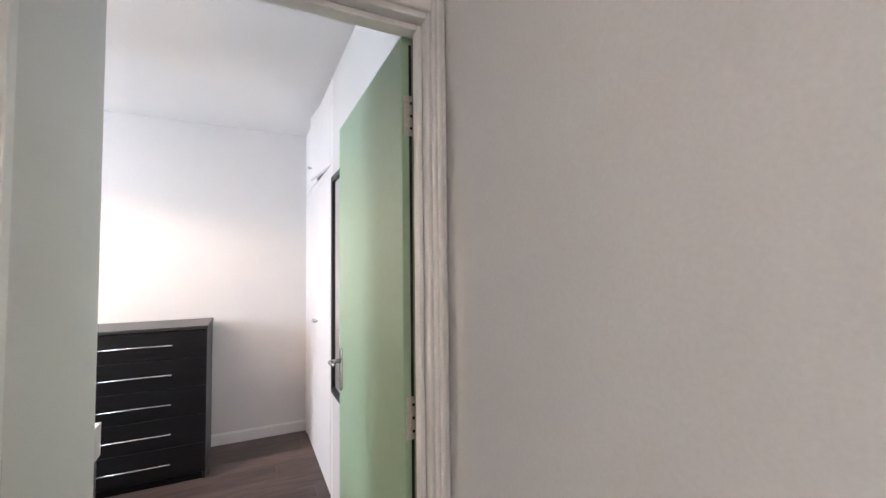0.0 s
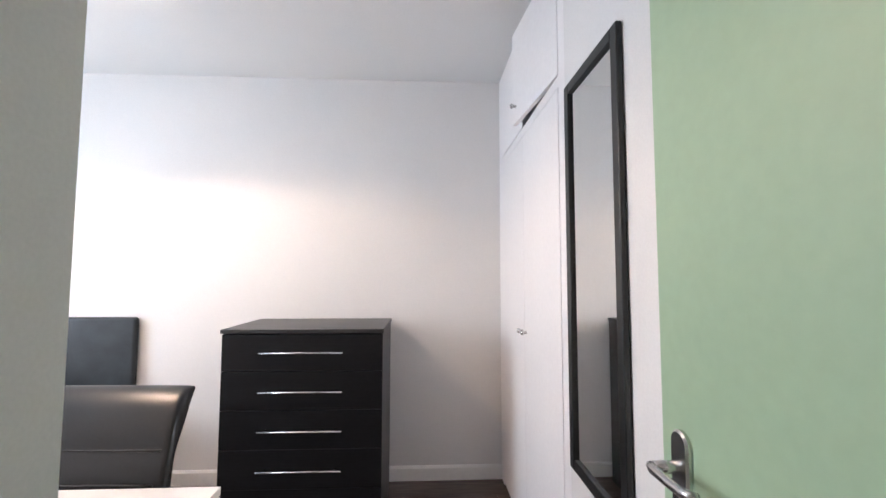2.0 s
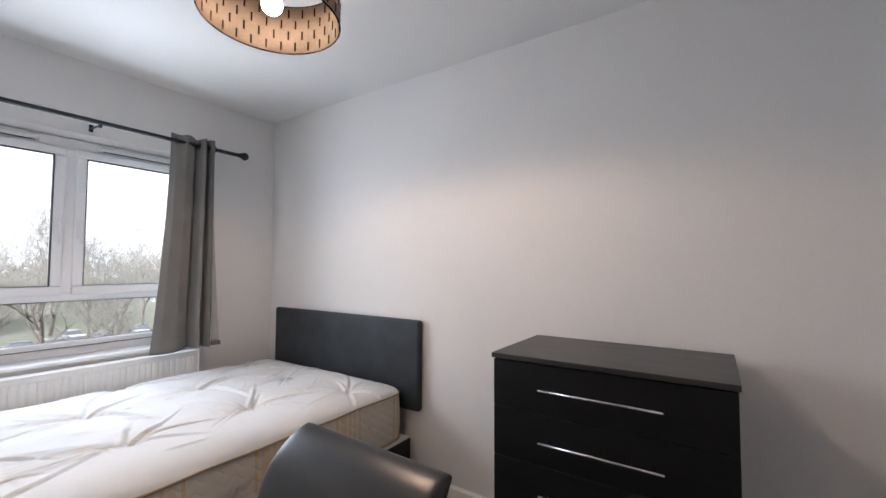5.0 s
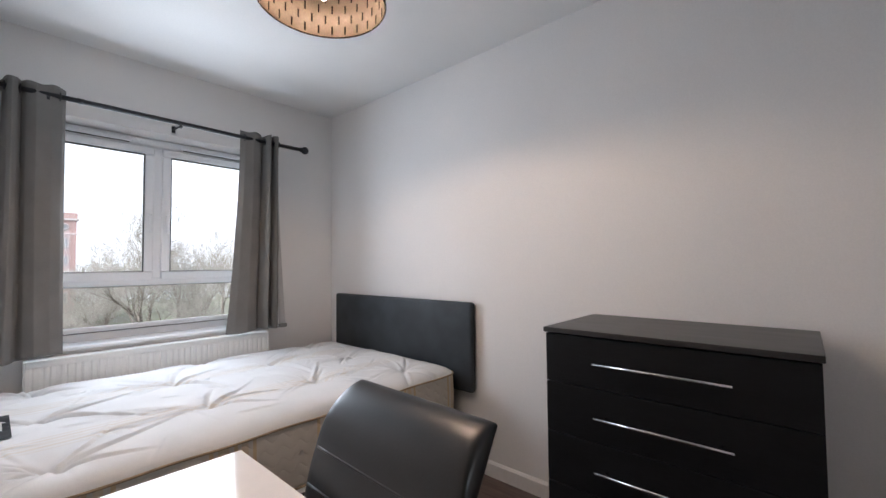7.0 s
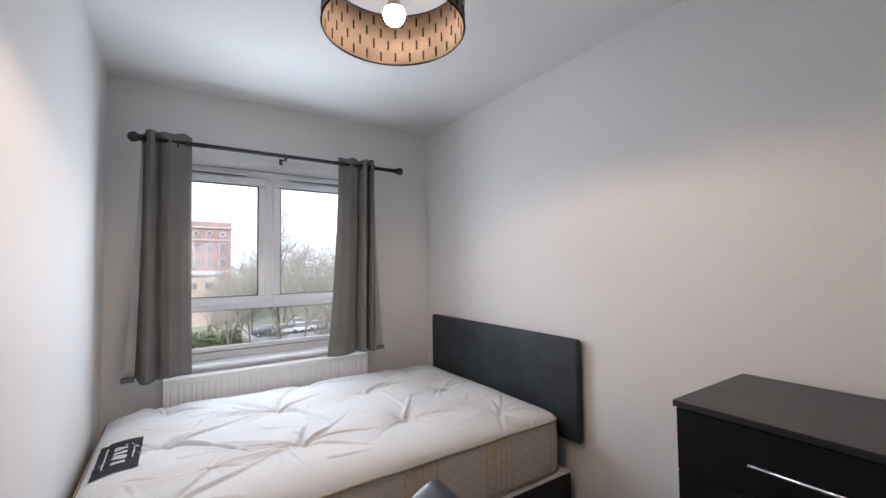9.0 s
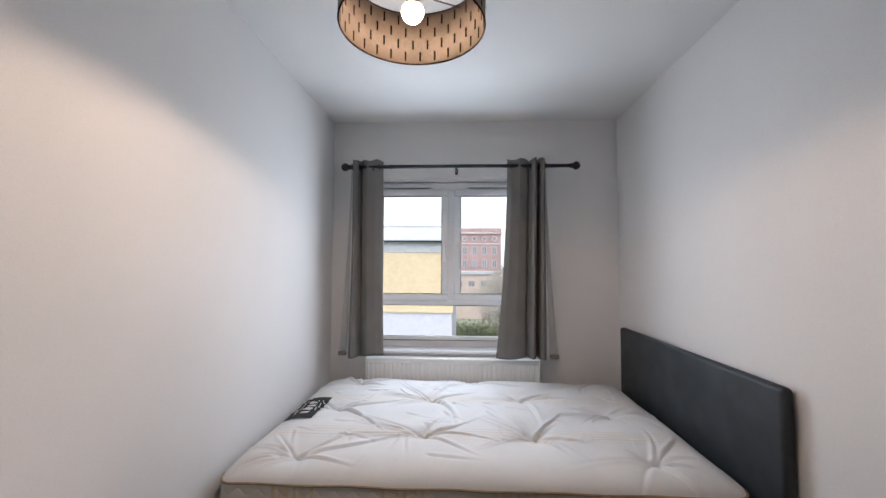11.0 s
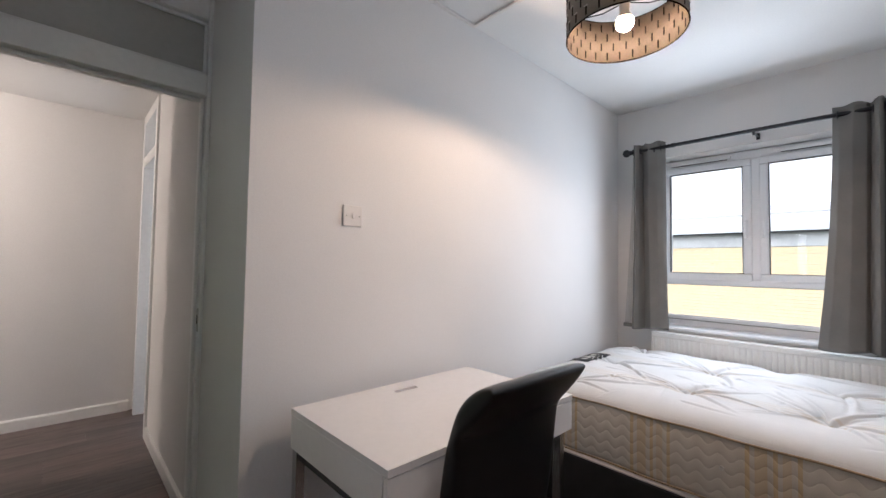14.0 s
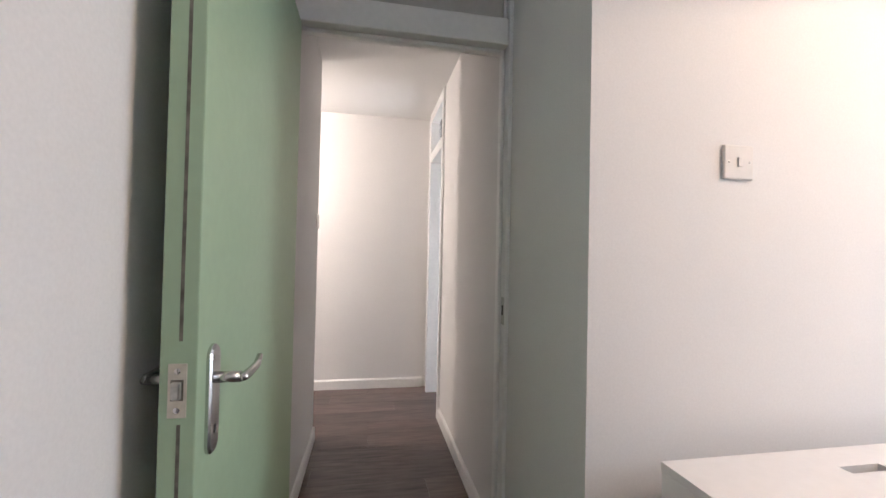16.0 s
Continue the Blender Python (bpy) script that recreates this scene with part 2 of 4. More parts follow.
strike = part("strike_plate", box(-0.3655, -0.3630, 0.018, 0.046, 0.93, 1.03, 0.0005, 1), STEEL, t, "brass-toned strike plate")
part("slot", box(-0.3632, -0.3622, 0.026, 0.039, 0.965, 1.0), DARK, strike)
bm = box(RX, EX + 0.1, 0.80, 0.90, 2.401, CZ)
solid("wall_over_door", bm, WHITE, "white painted strip over the door frame", "wall")
bm = box(0.5225, EX + 0.1, HY1, 0.90, 0, 2.40)
solid("wall_door_side", bm, WHITE, "white painted strip beside the door frame", "wall")


# skirting
def skirting(a, b, depth, h=0.085, name="baseboard"):
    a, b = Vector(a), Vector(b)
    d = (b - a).normalized()
    n = Vector((-d.y, d.x))
    bm = bmesh.new()
    prof = [(0, 0), (depth, 0), (depth, h - 0.012), (depth * 0.45, h), (0, h)]
    ra = [bm.verts.new((*(a + n * o), z)) for o, z in prof]
    rb = [bm.verts.new((*(b + n * o), z)) for o, z in prof]
    for i in range(5):
        bm.faces.new((ra[i], ra[(i + 1) % 5], rb[(i + 1) % 5], rb[i]))
    bm.faces.new(ra)
    bm.faces.new(rb[::-1])
    solid(name, bm, GLOSS_WHITE, "white gloss painted skirting board", "skirting board")


skirting((EX, NY), (WX, NY), 0.016)
skirting((WX, SY), (RX, SY), 0.016)
skirting((RX, SY), (RX, 0.905), 0.014)
skirting((HX0, HY1 - 0.02), (HX0, -0.56), 0.014)
skirting((HX1, -0.36), (HX1, HY1 - 0.02), 0.014)
skirting((HX0 + 0.03, HY0), (3.2, HY0), 0.014)

# ---- window ----
win = thing("window_1", (-3.46, 2.339, 0.771), "white plastic casement window with two sashes over a fixed pane", "window")
tagged(win, kind="structure")
Y0, Y1 = -0.648, 0.643


def bar(name, y0, y1, z0, z1, x0, x1, parent, bev=0.006):
    return part(name, box(x0, x1, y0, y1, z0 - 0.735, z1 - 0.735, bev, 3), UPVC, parent)


bar("frame_stile", Y0, Y0 + 0.055, 0.735, 2.05, -0.035, 0.035, win)
bar("frame_stile", Y1 - 0.055, Y1, 0.735, 2.05, -0.035, 0.035, win)
bar("frame_head", Y0 + 0.0555, Y1 - 0.0555, 1.985, 2.05, -0.035, 0.035, win)
bar("frame_foot", Y0 + 0.0555, Y1 - 0.0555, 0.735, 0.80, -0.035, 0.035, win)
bar("mullion", -0.028, 0.028, 1.12, 1.9845, -0.034, 0.034, win)
bar("transom", Y0 + 0.0555, Y1 - 0.0555, 1.075, 1.1195, -0.034, 0.034, win)
for s0, s1 in ((Y0 + 0.048, -0.022), (0.022, Y1 - 0.048)):
    sash = bar("sash_head", s0, s1, 1.94, 1.992, -0.02, 0.052, win, 0.010)
    bar("sash_foot", s0, s1, 1.112, 1.165, -0.02, 0.052, sash, 0.010)
    bar("sash_stile", s0, s0 + 0.052, 1.1655, 1.9395, -0.02, 0.052, sash, 0.010)
    bar("sash_stile", s1 - 0.052, s1, 1.1655, 1.9395, -0.02, 0.052, sash, 0.010)
    g = [(s0 + 0.052, s0 + 0.056, 1.165, 1.94), (s1 - 0.056, s1 - 0.052, 1.165, 1.94), (s0 + 0.0562, s1 - 0.0562, 1.165, 1.1685), (s0 + 0.0562, s1 - 0.0562, 1.9365, 1.94)]
    for y0, y1, z0, z1 in g:
        part("gasket", box(0.02, 0.047, y0, y1, z0 - 0.735, z1 - 0.735), GASKET, sash)
    pane = part("pane", box(0.004, 0.008, s0 + 0.045, s1 - 0.045, 1.158 - 0.735, 1.947 - 0.735), GLASS, win)
    pane.visible_shadow = False
    vy0, vy1 = (s0 + 0.05, s1 - 0.12) if s0 < -0.1 else (s0 + 0.10, s1 - 0.02)
    v = part("trickle_vent", box(0.036, 0.056, vy0, vy1, 2.003 - 0.735, 2.028 - 0.735, 0.006, 3), UPVC, win)
    part("vent_slot", box(0.050, 0.0575, vy0 + 0.02, vy1 - 0.02, 1.999 - 0.735, 2.0025 - 0.735), GASKET, v)
    hy = s1 - 0.026 if s0 < -0.1 else s0 + 0.026
    h = part("handle_base", box(0.0525, 0.062, hy - 0.012, hy + 0.012, 1.44 - 0.735, 1.57 - 0.735, 0.004, 3), UPVC, win, "white plastic window handle")
    part("handle_lever", tube([(0.062, hy, 0.80), (0.088, hy, 0.80), (0.092, hy, 0.785), (0.090, hy, 0.68)], [0.009, 0.009, 0.010, 0.007], 10), UPVC, h, "", True)
pane = part("pane", box(0.0, 0.004, Y0 + 0.05, Y1 - 0.05, 0.06, 0.345), GLASS, win)
pane.visible_shadow = False
for y0, y1, z0, z1 in ((Y0 + 0.0556, Y1 - 0.0556, 1.0715, 1.0745), (Y0 + 0.0556, Y1 - 0.0556, 0.8005, 0.804)):
    part("gasket", box(0.0042, 0.034, y0, y1, z0 - 0.735, z1 - 0.735), GASKET, win)
bar("glazing_bead", Y0 + 0.056, Y1 - 0.056, 0.8045, 0.835, 0.0045, 0.045, win, 0.008)
solid("window_sill", box(WX - 0.165, WX + 0.022, 1.688, 2.984, 0.7715, 0.793, 0.007, 3), UPVC, "white plastic window board on the sill", "window sill")

# ---- radiator ----
rad = thing("radiator", (WX + 0.055, 2.356, 0.212), "white enamelled panel radiator under the window", "radiator")
bm = bmesh.new()
N = 38
ys = [-0.625 + 1.25 * i / (N * 4) for i in range(N * 4 + 1)]
rows = []
for y in ys:
    ph = ((y + 0.625) / 1.25 * N) % 1
    rows.append(0.036 if ph < 0.55 else 0.0315)
for (ya, xa), (yb, xb) in zip(zip(ys, rows), zip(ys[1:], rows[1:])):
    v = [bm.verts.new(c) for c in ((xa, ya, 0.03), (xb, yb, 0.03), (xb, yb, 0.50), (xa, ya, 0.50))]
    bm.faces.new(v)
bmesh.ops.remove_doubles(bm, verts=bm.verts[:], dist=1e-5)
part("ribbed_front", bm, RADI, rad, "ribbed front panel")
part("panel", box(-0.01, 0.027, -0.625, 0.625, 0.01, 0.53, 0.006), RADI, rad)
part("edge_rail", box(0.0275, 0.037, -0.625, 0.625, 0.501, 0.53, 0.004), RADI, rad)
part("edge_rail", box(0.0275, 0.037, -0.625, 0.625, 0.01, 0.029, 0.004), RADI, rad)
part("side_cover", box(-0.045, 0.038, -0.632, -0.626, 0.01, 0.535, 0.002), RADI, rad)
part("side_cover", box(-0.045, 0.038, 0.626, 0.632, 0.01, 0.535, 0.002), RADI, rad)
part("top_cover", box(-0.044, 0.0385, -0.6255, 0.6255, 0.5305, 0.537, 0.002), RADI, rad, "plain white top cover")
part("bracket", box(-0.054, -0.012, -0.42, -0.38, 0.1, 0.45), RADI, rad)
part("bracket", box(-0.054, -0.012, 0.38, 0.42, 0.1, 0.45), RADI, rad)
part("pipe", tube([(0.0, 0.60, 0.02), (0.0, 0.60, -0.210)], 0.008), CHROME, rad)
part("pipe", tube([(0.0, -0.60, 0.02), (0.0, -0.60, -0.210)], 0.008), CHROME, rad)

# ---- curtain rod and curtains ----
rodt = thing("curtain_rod", (-3.104, 2.4025, 2.134), "black metal curtain rod with ball finials on brackets", "curtain rod")
part("rod", tube([(0, -0.80, 0), (0, 0.80, 0)], 0.0132, 14), ROD, rodt, "", True)
for s in (-1, 1):
    bm = ball((0, s * 0.8275, 0), 0.029, seg=18)
    tube([(0, s * 0.79, 0), (0, s * 0.805, 0)], 0.018, 14, bm=bm)
    part("finial", bm, ROD, rodt, "", True)
part("joint_sleeve", tube([(0, -0.505, 0), (0, -0.48, 0)], 0.0152, 14), ROD, rodt, "", True)
for y in (-0.62, -0.02, 0.52):
    bm = tube([(-0.005, y, -0.012), (-0.03, y, -0.014), (-0.15, y, -0.006)], 0.0055)
    box(-0.1615, -0.150, y - 0.010, y + 0.010, -0.025, 0.018, 0.002, bm=bm)
    box(-0.010, 0.010, y - 0.007, y + 0.007, -0.030, -0.009, 0.002, bm=bm)
    part("bracket", bm, ROD, rodt)


LINING = mat("pale_curtain_lining", (0.46, 0.45, 0.44), 0.85, var=0.06, scale=6, fine=300, bump=0.2, spec=0.2)


def curtain(y0, y1, b0, b1, folds, rings, tail, label, seed):
    """Eyelet curtain: top from y0 to y1, hem from b0 to b1; folds gives its plan as (share of width, depth)."""
    rnd = random.Random(seed)
    c = thing("curtain", (-3.104, 0, 0.777), label, "curtain", "pair of curtains")
    H, nu, nv = 1.405, 180, 60
    fu, fx = [f[0] for f in folds], [f[1] for f in folds]
    us = np.linspace(0, 1, nu + 1)
    raw = np.interp(us, fu, fx)
    ker = np.hanning(11)
    plan = np.convolve(np.pad(raw, 5, mode="edge"), ker / ker.sum(), mode="valid")
    wob = [rnd.uniform(-1, 1) for _ in range(6)]
    bm = bmesh.new()
    grid = []
    for j in range(nv + 1):
        v = j / nv
        flare = (1 - v) ** 1.6
        ya, yb = y0 + (b0 - y0) * flare, y1 + (b1 - y1) * flare
        row = []
        for i, u in enumerate(us):
            drift = 0.012 * (1 - v) * math.sin(5 * u + wob[0] + 1.5 * v)
            x = plan[i] * (1 + 0.25 * (1 - v)) + 0.006 * math.sin(8 * v + 5 * u + wob[1]) * (1 - v) + 0.002 * math.sin(23 * v + 11 * u)
            top = 0.006 * math.cos(math.tau * u * 2.5 + wob[2]) * max(0, (v - 0.93) / 0.07)
            row.append(bm.verts.new((x, ya + (yb - ya) * u + drift, H * v + top - 0.008 * math.sin(6 * u + wob[3]) * (1 - v))))
        grid.append(row)
    for j in range(nv):
        for i in range(nu):
            bm.faces.new((grid[j][i], grid[j][i + 1], grid[j + 1][i + 1], grid[j + 1][i]))
    cloth = part("cloth", bm, CURTAIN, c, "", True)
    sol = cloth.modifiers.new("thick", "SOLIDIFY")
    sol.thickness = 0.002
    for u in rings:
        y = y0 + (y1 - y0) * u
        pts = [(0.021 * math.cos(a), y, 1.357 + 0.021 * math.sin(a)) for a in [q * math.tau / 18 for q in range(19)]]
        part("eyelet", tube(pts, 0.0035, 6), ROD, c, "dark metal eyelet ring", True)
    # turned edge and lining that shows past the last fold
    e0, e1 = (y1 - 0.004, b1) if tail > 0 else (y0 + 0.004, b0)
    bm = bmesh.new()
    cols = []
    for j in range(21):
        v = j / 20
        base = e0 + (e1 - e0) * (1 - v) ** 1.6
        out = base + tail * 0.045 * (1 - v) ** 1.2
        cols.append([bm.verts.new((-0.040, base - tail * 0.01, 0.004 + 1.33 * v)), bm.verts.new((-0.048, (base + out) / 2, 0.002 + 1.33 * v)), bm.verts.new((-0.044, out, 1.33 * v))])
    for p, q in zip(cols, cols[1:]):
        for k in (0, 1):
            bm.faces.new((p[k], p[k + 1], q[k + 1], q[k]))
    lin = part("lining", bm, LINING, c, "pale lining at the turned edge", True)
    lin.modifiers.new("thick", "SOLIDIFY").thickness = 0.0015
    ha, hb = sorted((e1 - tail * 0.01, e1 + tail * 0.052))
    part("hem", box(-0.052, -0.030, ha, hb, -0.006, 0.022, 0.005, 2), CURTAIN, c)
    return c


curtain(1.605, 1.853, 1.585, 1.878, [(0, -0.115), (0.05, -0.105), (0.10, -0.01), (0.13, 0.025), (0.20, 0.045), (0.28, 0.02), (0.33, -0.035), (0.40, -0.012), (0.55, 0.014), (0.8, 0.010), (0.95, -0.008), (1, -0.02)], (0.09, 0.31, 0.90), -1, "grey eyelet curtain gathered to the side of the window", 3)
curtain(2.748, 3.031, 2.663, 3.056, [(0, -0.02), (0.1, 0.0), (0.3, 0.014), (0.5, -0.005), (0.56, -0.035), (0.60, 0.03), (0.66, 0.055), (0.72, 0.03), (0.745, -0.04), (0.775, -0.05), (0.80, 0.02), (0.86, 0.045), (0.92, 0.02), (0.95, -0.03), (0.97, -0.09), (1, -0.115)], (0.08, 0.58, 0.735, 0.795, 0.94), 1, "wider grey eyelet curtain gathered to the side of the window", 5)

# ---- bed ----
bed = thing("divan_bed", (-2.445, 2.485, 0), "double divan bed with black cloth base and headboard", "bed")
part("divan_base", box(-0.685, 0.70, -0.985, 1.034, 0.045, 0.309, 0.008, 3), BLACKCLOTH, bed, "black cloth divan base")
part("platform_cloth", box(-0.682, 0.697, -0.982, 1.031, 0.3092, 0.3145, 0.002), LINING, bed, "pale cloth on top of the base")
for x in (-0.6, 0.6):
    for y in (-0.85, 0.0, 0.85):
        part("castor", ball((x, y, 0.024), 0.024, seg=12), DARK, bed)
bm = box(-0.680, 0.752, 1.038, 1.082, 0.46, 1.0, 0.018, 5)
part("headboard", bm, HEADB, bed, "padded black faux leather headboard", True)
part("headboard_strut", box(-0.42, -0.36, 1.083, 1.090, 0.05, 0.7), BLACKWOOD, bed)
part("headboard_strut", box(0.36, 0.42, 1.083, 1.090, 0.05, 0.7), BLACKWOOD, bed)


def cloth_nodes(name, border):
    """Cream damask: fine beige stripe groups and, on the border, wavy quilting."""
    m = mat(name, (0.53, 0.49, 0.43) if border else (0.645, 0.645, 0.645), 0.8, var=0.05, scale=5, fine=400, bump=0.15, spec=0.2)
    n, l = m.node_tree.nodes, m.node_tree.links
    p = n["Principled BSDF"]
    co, sep = n.new("ShaderNodeTexCoord"), n.new("ShaderNodeSeparateXYZ")
    l.new(co.outputs["Object"], sep.inputs[0])

    def op(kind, a, b=None, c=None):
        q = n.new("ShaderNodeMath")
        q.operation = kind
        for i, v in enumerate((a, b, c)):
            if v is None:
                continue
            if isinstance(v, (int, float)):
                q.inputs[i].default_value = v
            else:
                l.new(v, q.inputs[i])
        return q.outputs[0]

    axis = sep.outputs[1] if border else sep.outputs[0]
    f = op("FRACT", op("MULTIPLY_ADD", axis, 1 / (0.42 if border else 0.50), 0.15 if border else 0.92))
    ramp = n.new("ShaderNodeValToRGB")
    el = ramp.color_ramp
    el.interpolation = "CONSTANT"
    marks = [(0.0, 0), (0.30, 1), (0.335, 0), (0.37, 0.75), (0.46, 0), (0.50, 1), (0.53, 0), (0.56, 0.6), (0.62, 0), (0.66, 1), (0.69, 0)] if border else [(0.0, 0), (0.40, 0.7), (0.42, 0), (0.45, 0.9), (0.475, 0), (0.50, 0.5), (0.54, 0), (0.57, 0.9), (0.595, 0), (0.63, 0.5), (0.65, 0)]
    while len(el.elements) < len(marks):
        el.elements.new(0.5)
    for e, (pos, val) in zip(el.elements, marks):
        e.position, e.color = pos, (val, val, val, 1)
    l.new(f, ramp.inputs[0])
    mx = n.new("ShaderNodeMix")
    mx.data_type = "RGBA"
    mx.inputs[7].default_value = (0.50, 0.37, 0.21, 1) if border else (0.56, 0.46, 0.34, 1)
    src = p.inputs["Base Color"].links[0].from_socket
    l.new(src, mx.inputs[6])
    l.new(op("MULTIPLY", ramp.outputs[0], 0.8 if border else 0.5), mx.inputs[0])
    l.new(mx.outputs[2], p.inputs["Base Color"])
    if border:
        wave = op("SINE", op("ADD", op("MULTIPLY", sep.outputs[2], 66.0), op("MULTIPLY", op("SINE", op("MULTIPLY", sep.outputs[1], 85.0)), 0.8)))
        b = n.new("ShaderNodeBump")
        b.inputs["Strength"].default_value, b.inputs["Distance"].default_value = 0.4, 0.005
        l.new(op("POWER", op("ABSOLUTE", wave), 0.5), b.inputs["Height"])
        l.new(b.outputs[0], p.inputs["Normal"])
    return m


TICK, BORDER = cloth_nodes("cream_ticking", False), cloth_nodes("quilted_border", True)
PIPING = mat("gold_piping", (0.33, 0.245, 0.15), 0.7, var=0.15, scale=40, fine=300, bump=0.3)
matt = thing("mattress", (-2.45, 2.485, 0.315), "bare cream striped tufted mattress on the divan base", "mattress")
LX, LY, MT = 0.675, 0.997, 0.268
tufts = [(-0.21, -0.235), (-0.255, 0.285), (0.285, -0.235), (0.285, 0.28), (0.518, -0.74), (-0.03, 0.72), (0.50, 0.729), (-0.033, -0.74), (-0.53, -0.74), (-0.54, 0.72), (-0.585, 0.02)]
rnd = random.Random(11)
creases = []
for k, (tx, ty) in enumerate(tufts):
    for a in (90, 270, 60, 240, 120, 300, rnd.uniform(0, 360), rnd.uniform(0, 360)):
        aa = radians(a + rnd.uniform(-22, 22))
        creases.append((tx, ty, math.cos(aa), math.sin(aa), rnd.uniform(0.16, 0.50), rnd.uniform(0.006, 0.012), rnd.uniform(-1.1, 1.1), rnd.uniform(0.006, 0.011)))
for k in range(75):
    aa = radians(rnd.choice((90, 0)) + rnd.uniform(-40, 40))
    creases.append((rnd.uniform(-0.6, 0.6), rnd.uniform(-0.9, 0.9), math.cos(aa), math.sin(aa), rnd.uniform(0.08, 0.26), rnd.uniform(0.0015, 0.0045), rnd.uniform(-2, 2), rnd.uniform(0.005, 0.010)))
nx, ny = 250, 370
gx, gy = np.meshgrid(np.linspace(-LX, LX, nx), np.linspace(-LY, LY, ny))
ex, ey = np.minimum(1, (LX - np.abs(gx)) / 0.16), np.minimum(1, (LY - np.abs(gy)) / 0.16)
crown = 0.055 * np.sqrt(np.clip(1 - (1 - ex) ** 2, 0, 1)) * np.sqrt(np.clip(1 - (1 - ey) ** 2, 0, 1))
gz = MT + crown + 0.004 * np.sin(gx * 9 + 1) * np.sin(gy * 7)
fade = np.minimum(1, crown / 0.02)
for tx, ty in tufts:
    r2 = (gx - tx) ** 2 + (gy - ty) ** 2
    gz -= 0.026 * np.exp(-r2 / 0.065 ** 2) + 0.012 * np.exp(-r2 / 0.018 ** 2) + 0.006 * np.exp(-r2 / 0.14 ** 2)
for cx, cy, dx, dy, ln, dep, bend, wid in creases:
    u = (gx - cx) * dx + (gy - cy) * dy
    w = -(gx - cx) * dy + (gy - cy) * dx - bend * u * u
    on = np.clip(u / 0.02, 0, 1) * np.clip((ln - u) / (0.6 * ln), 0, 1)
    gz -= fade * dep * on * (np.exp(-(w / wid) ** 2) - 0.75 * np.exp(-((w - 2.2 * wid) / (1.4 * wid)) ** 2))
verts = [(float(a), float(b), float(c)) for a, b, c in zip(gx.ravel(), gy.ravel(), gz.ravel())]


def rounded(a, b):
    """Pull the corners of the sheet in to a rounded outline."""
    cx, cy = LX - 0.07, LY - 0.07
    if abs(a) > cx and abs(b) > cy:
        qx, qy = abs(a) - cx, abs(b) - cy
        m1, h = max(qx, qy), math.hypot(qx, qy)
        if h > 1e-6:
            qx, qy = qx * m1 / h, qy * m1 / h
        return math.copysign(cx + qx, a), math.copysign(cy + qy, b)
    return a, b


verts = [(*rounded(a, b), c) for a, b, c in verts]
faces = [(j * nx + i, j * nx + i + 1, (j + 1) * nx + i + 1, (j + 1) * nx + i) for j in range(ny - 1) for i in range(nx - 1)]
me = bpy.data.meshes.new("top_cover")
me.from_pydata(verts, [], faces)
me.materials.append(TICK)
me.polygons.foreach_set("use_smooth", [True] * len(me.polygons))
top = new("top_cover", me)
top.parent = matt
tagged(top, "cream striped ticking with tufted creases")
rim = ([i for i in range(nx)] + [j * nx + nx - 1 for j in range(1, ny)] + [(ny - 1) * nx + i for i in range(nx - 2, -1, -1)] + [j * nx for j in range(ny - 2, 0, -1)])
bm = bmesh.new()
prof = [(1.0, MT - 0.002), (1.004, MT - 0.03), (1.007, MT * 0.65), (1.008, MT * 0.35), (1.005, 0.03), (1.0, 0.002)]
rings = [[bm.verts.new((verts[k][0] * s, verts[k][1] * s, z + 0.002 * math.sin(verts[k][0] * 14 + verts[k][1] * 17))) for k in rim] for s, z in prof]
for a, b in zip(rings, rings[1:]):
    for i in range(len(rim)):
        bm.faces.new((a[i], a[(i + 1) % len(rim)], b[(i + 1) % len(rim)], b[i]))
bm.faces.new(rings[-1])
part("border", bm, BORDER, matt, "quilted border with beige bands", True)
for z in (MT - 0.001, 0.008):
    pts = [(verts[k][0] * 1.004, verts[k][1] * 1.004, z + 0.002 * math.sin(verts[k][0] * 14 + verts[k][1] * 17)) for k in rim[::2]]
    part("piping", tube(pts + pts[:1], 0.0046, 7), PIPING, matt, "beige piped edge", True)
for tx, ty in tufts:
    i, j = round((tx + LX) / (2 * LX) * (nx - 1)), round((ty + LY) / (2 * LY) * (ny - 1))
    part("tuft", ball((tx, ty, verts[j * nx + i][2] + 0.001), 0.008, seg=10, squash=(1, 1, 0.5)), PIPING, matt)
for y in (-0.01, -0.75, 0.72):
    vt = part("air_vent", tube([(LX * 1.007, y, 0.148), (LX * 1.007 + 0.004, y, 0.148)], 0.009, 14), STEEL, matt, "small metal air vent")
# black maker's patch, writing too small to read


def top_z(x, y):
    i, j = int(round((x + LX) / (2 * LX) * (nx - 1))), int(round((y + LY) / (2 * LY) * (ny - 1)))
    return verts[min(ny - 1, j) * nx + min(nx - 1, i)][2]


def patch(x0, x1, y0, y1, lift, nu=18, nv=9):
    bm = bmesh.new()
    g = [[bm.verts.new((x, y, top_z(x, y) + lift)) for y in np.linspace(y0, y1, nv)] for x in np.linspace(x0, x1, nu)]
    for a in range(nu - 1):
        for b in range(nv - 1):
            bm.faces.new((g[a][b], g[a + 1][b], g[a + 1][b + 1], g[a][b + 1]))
    return bm


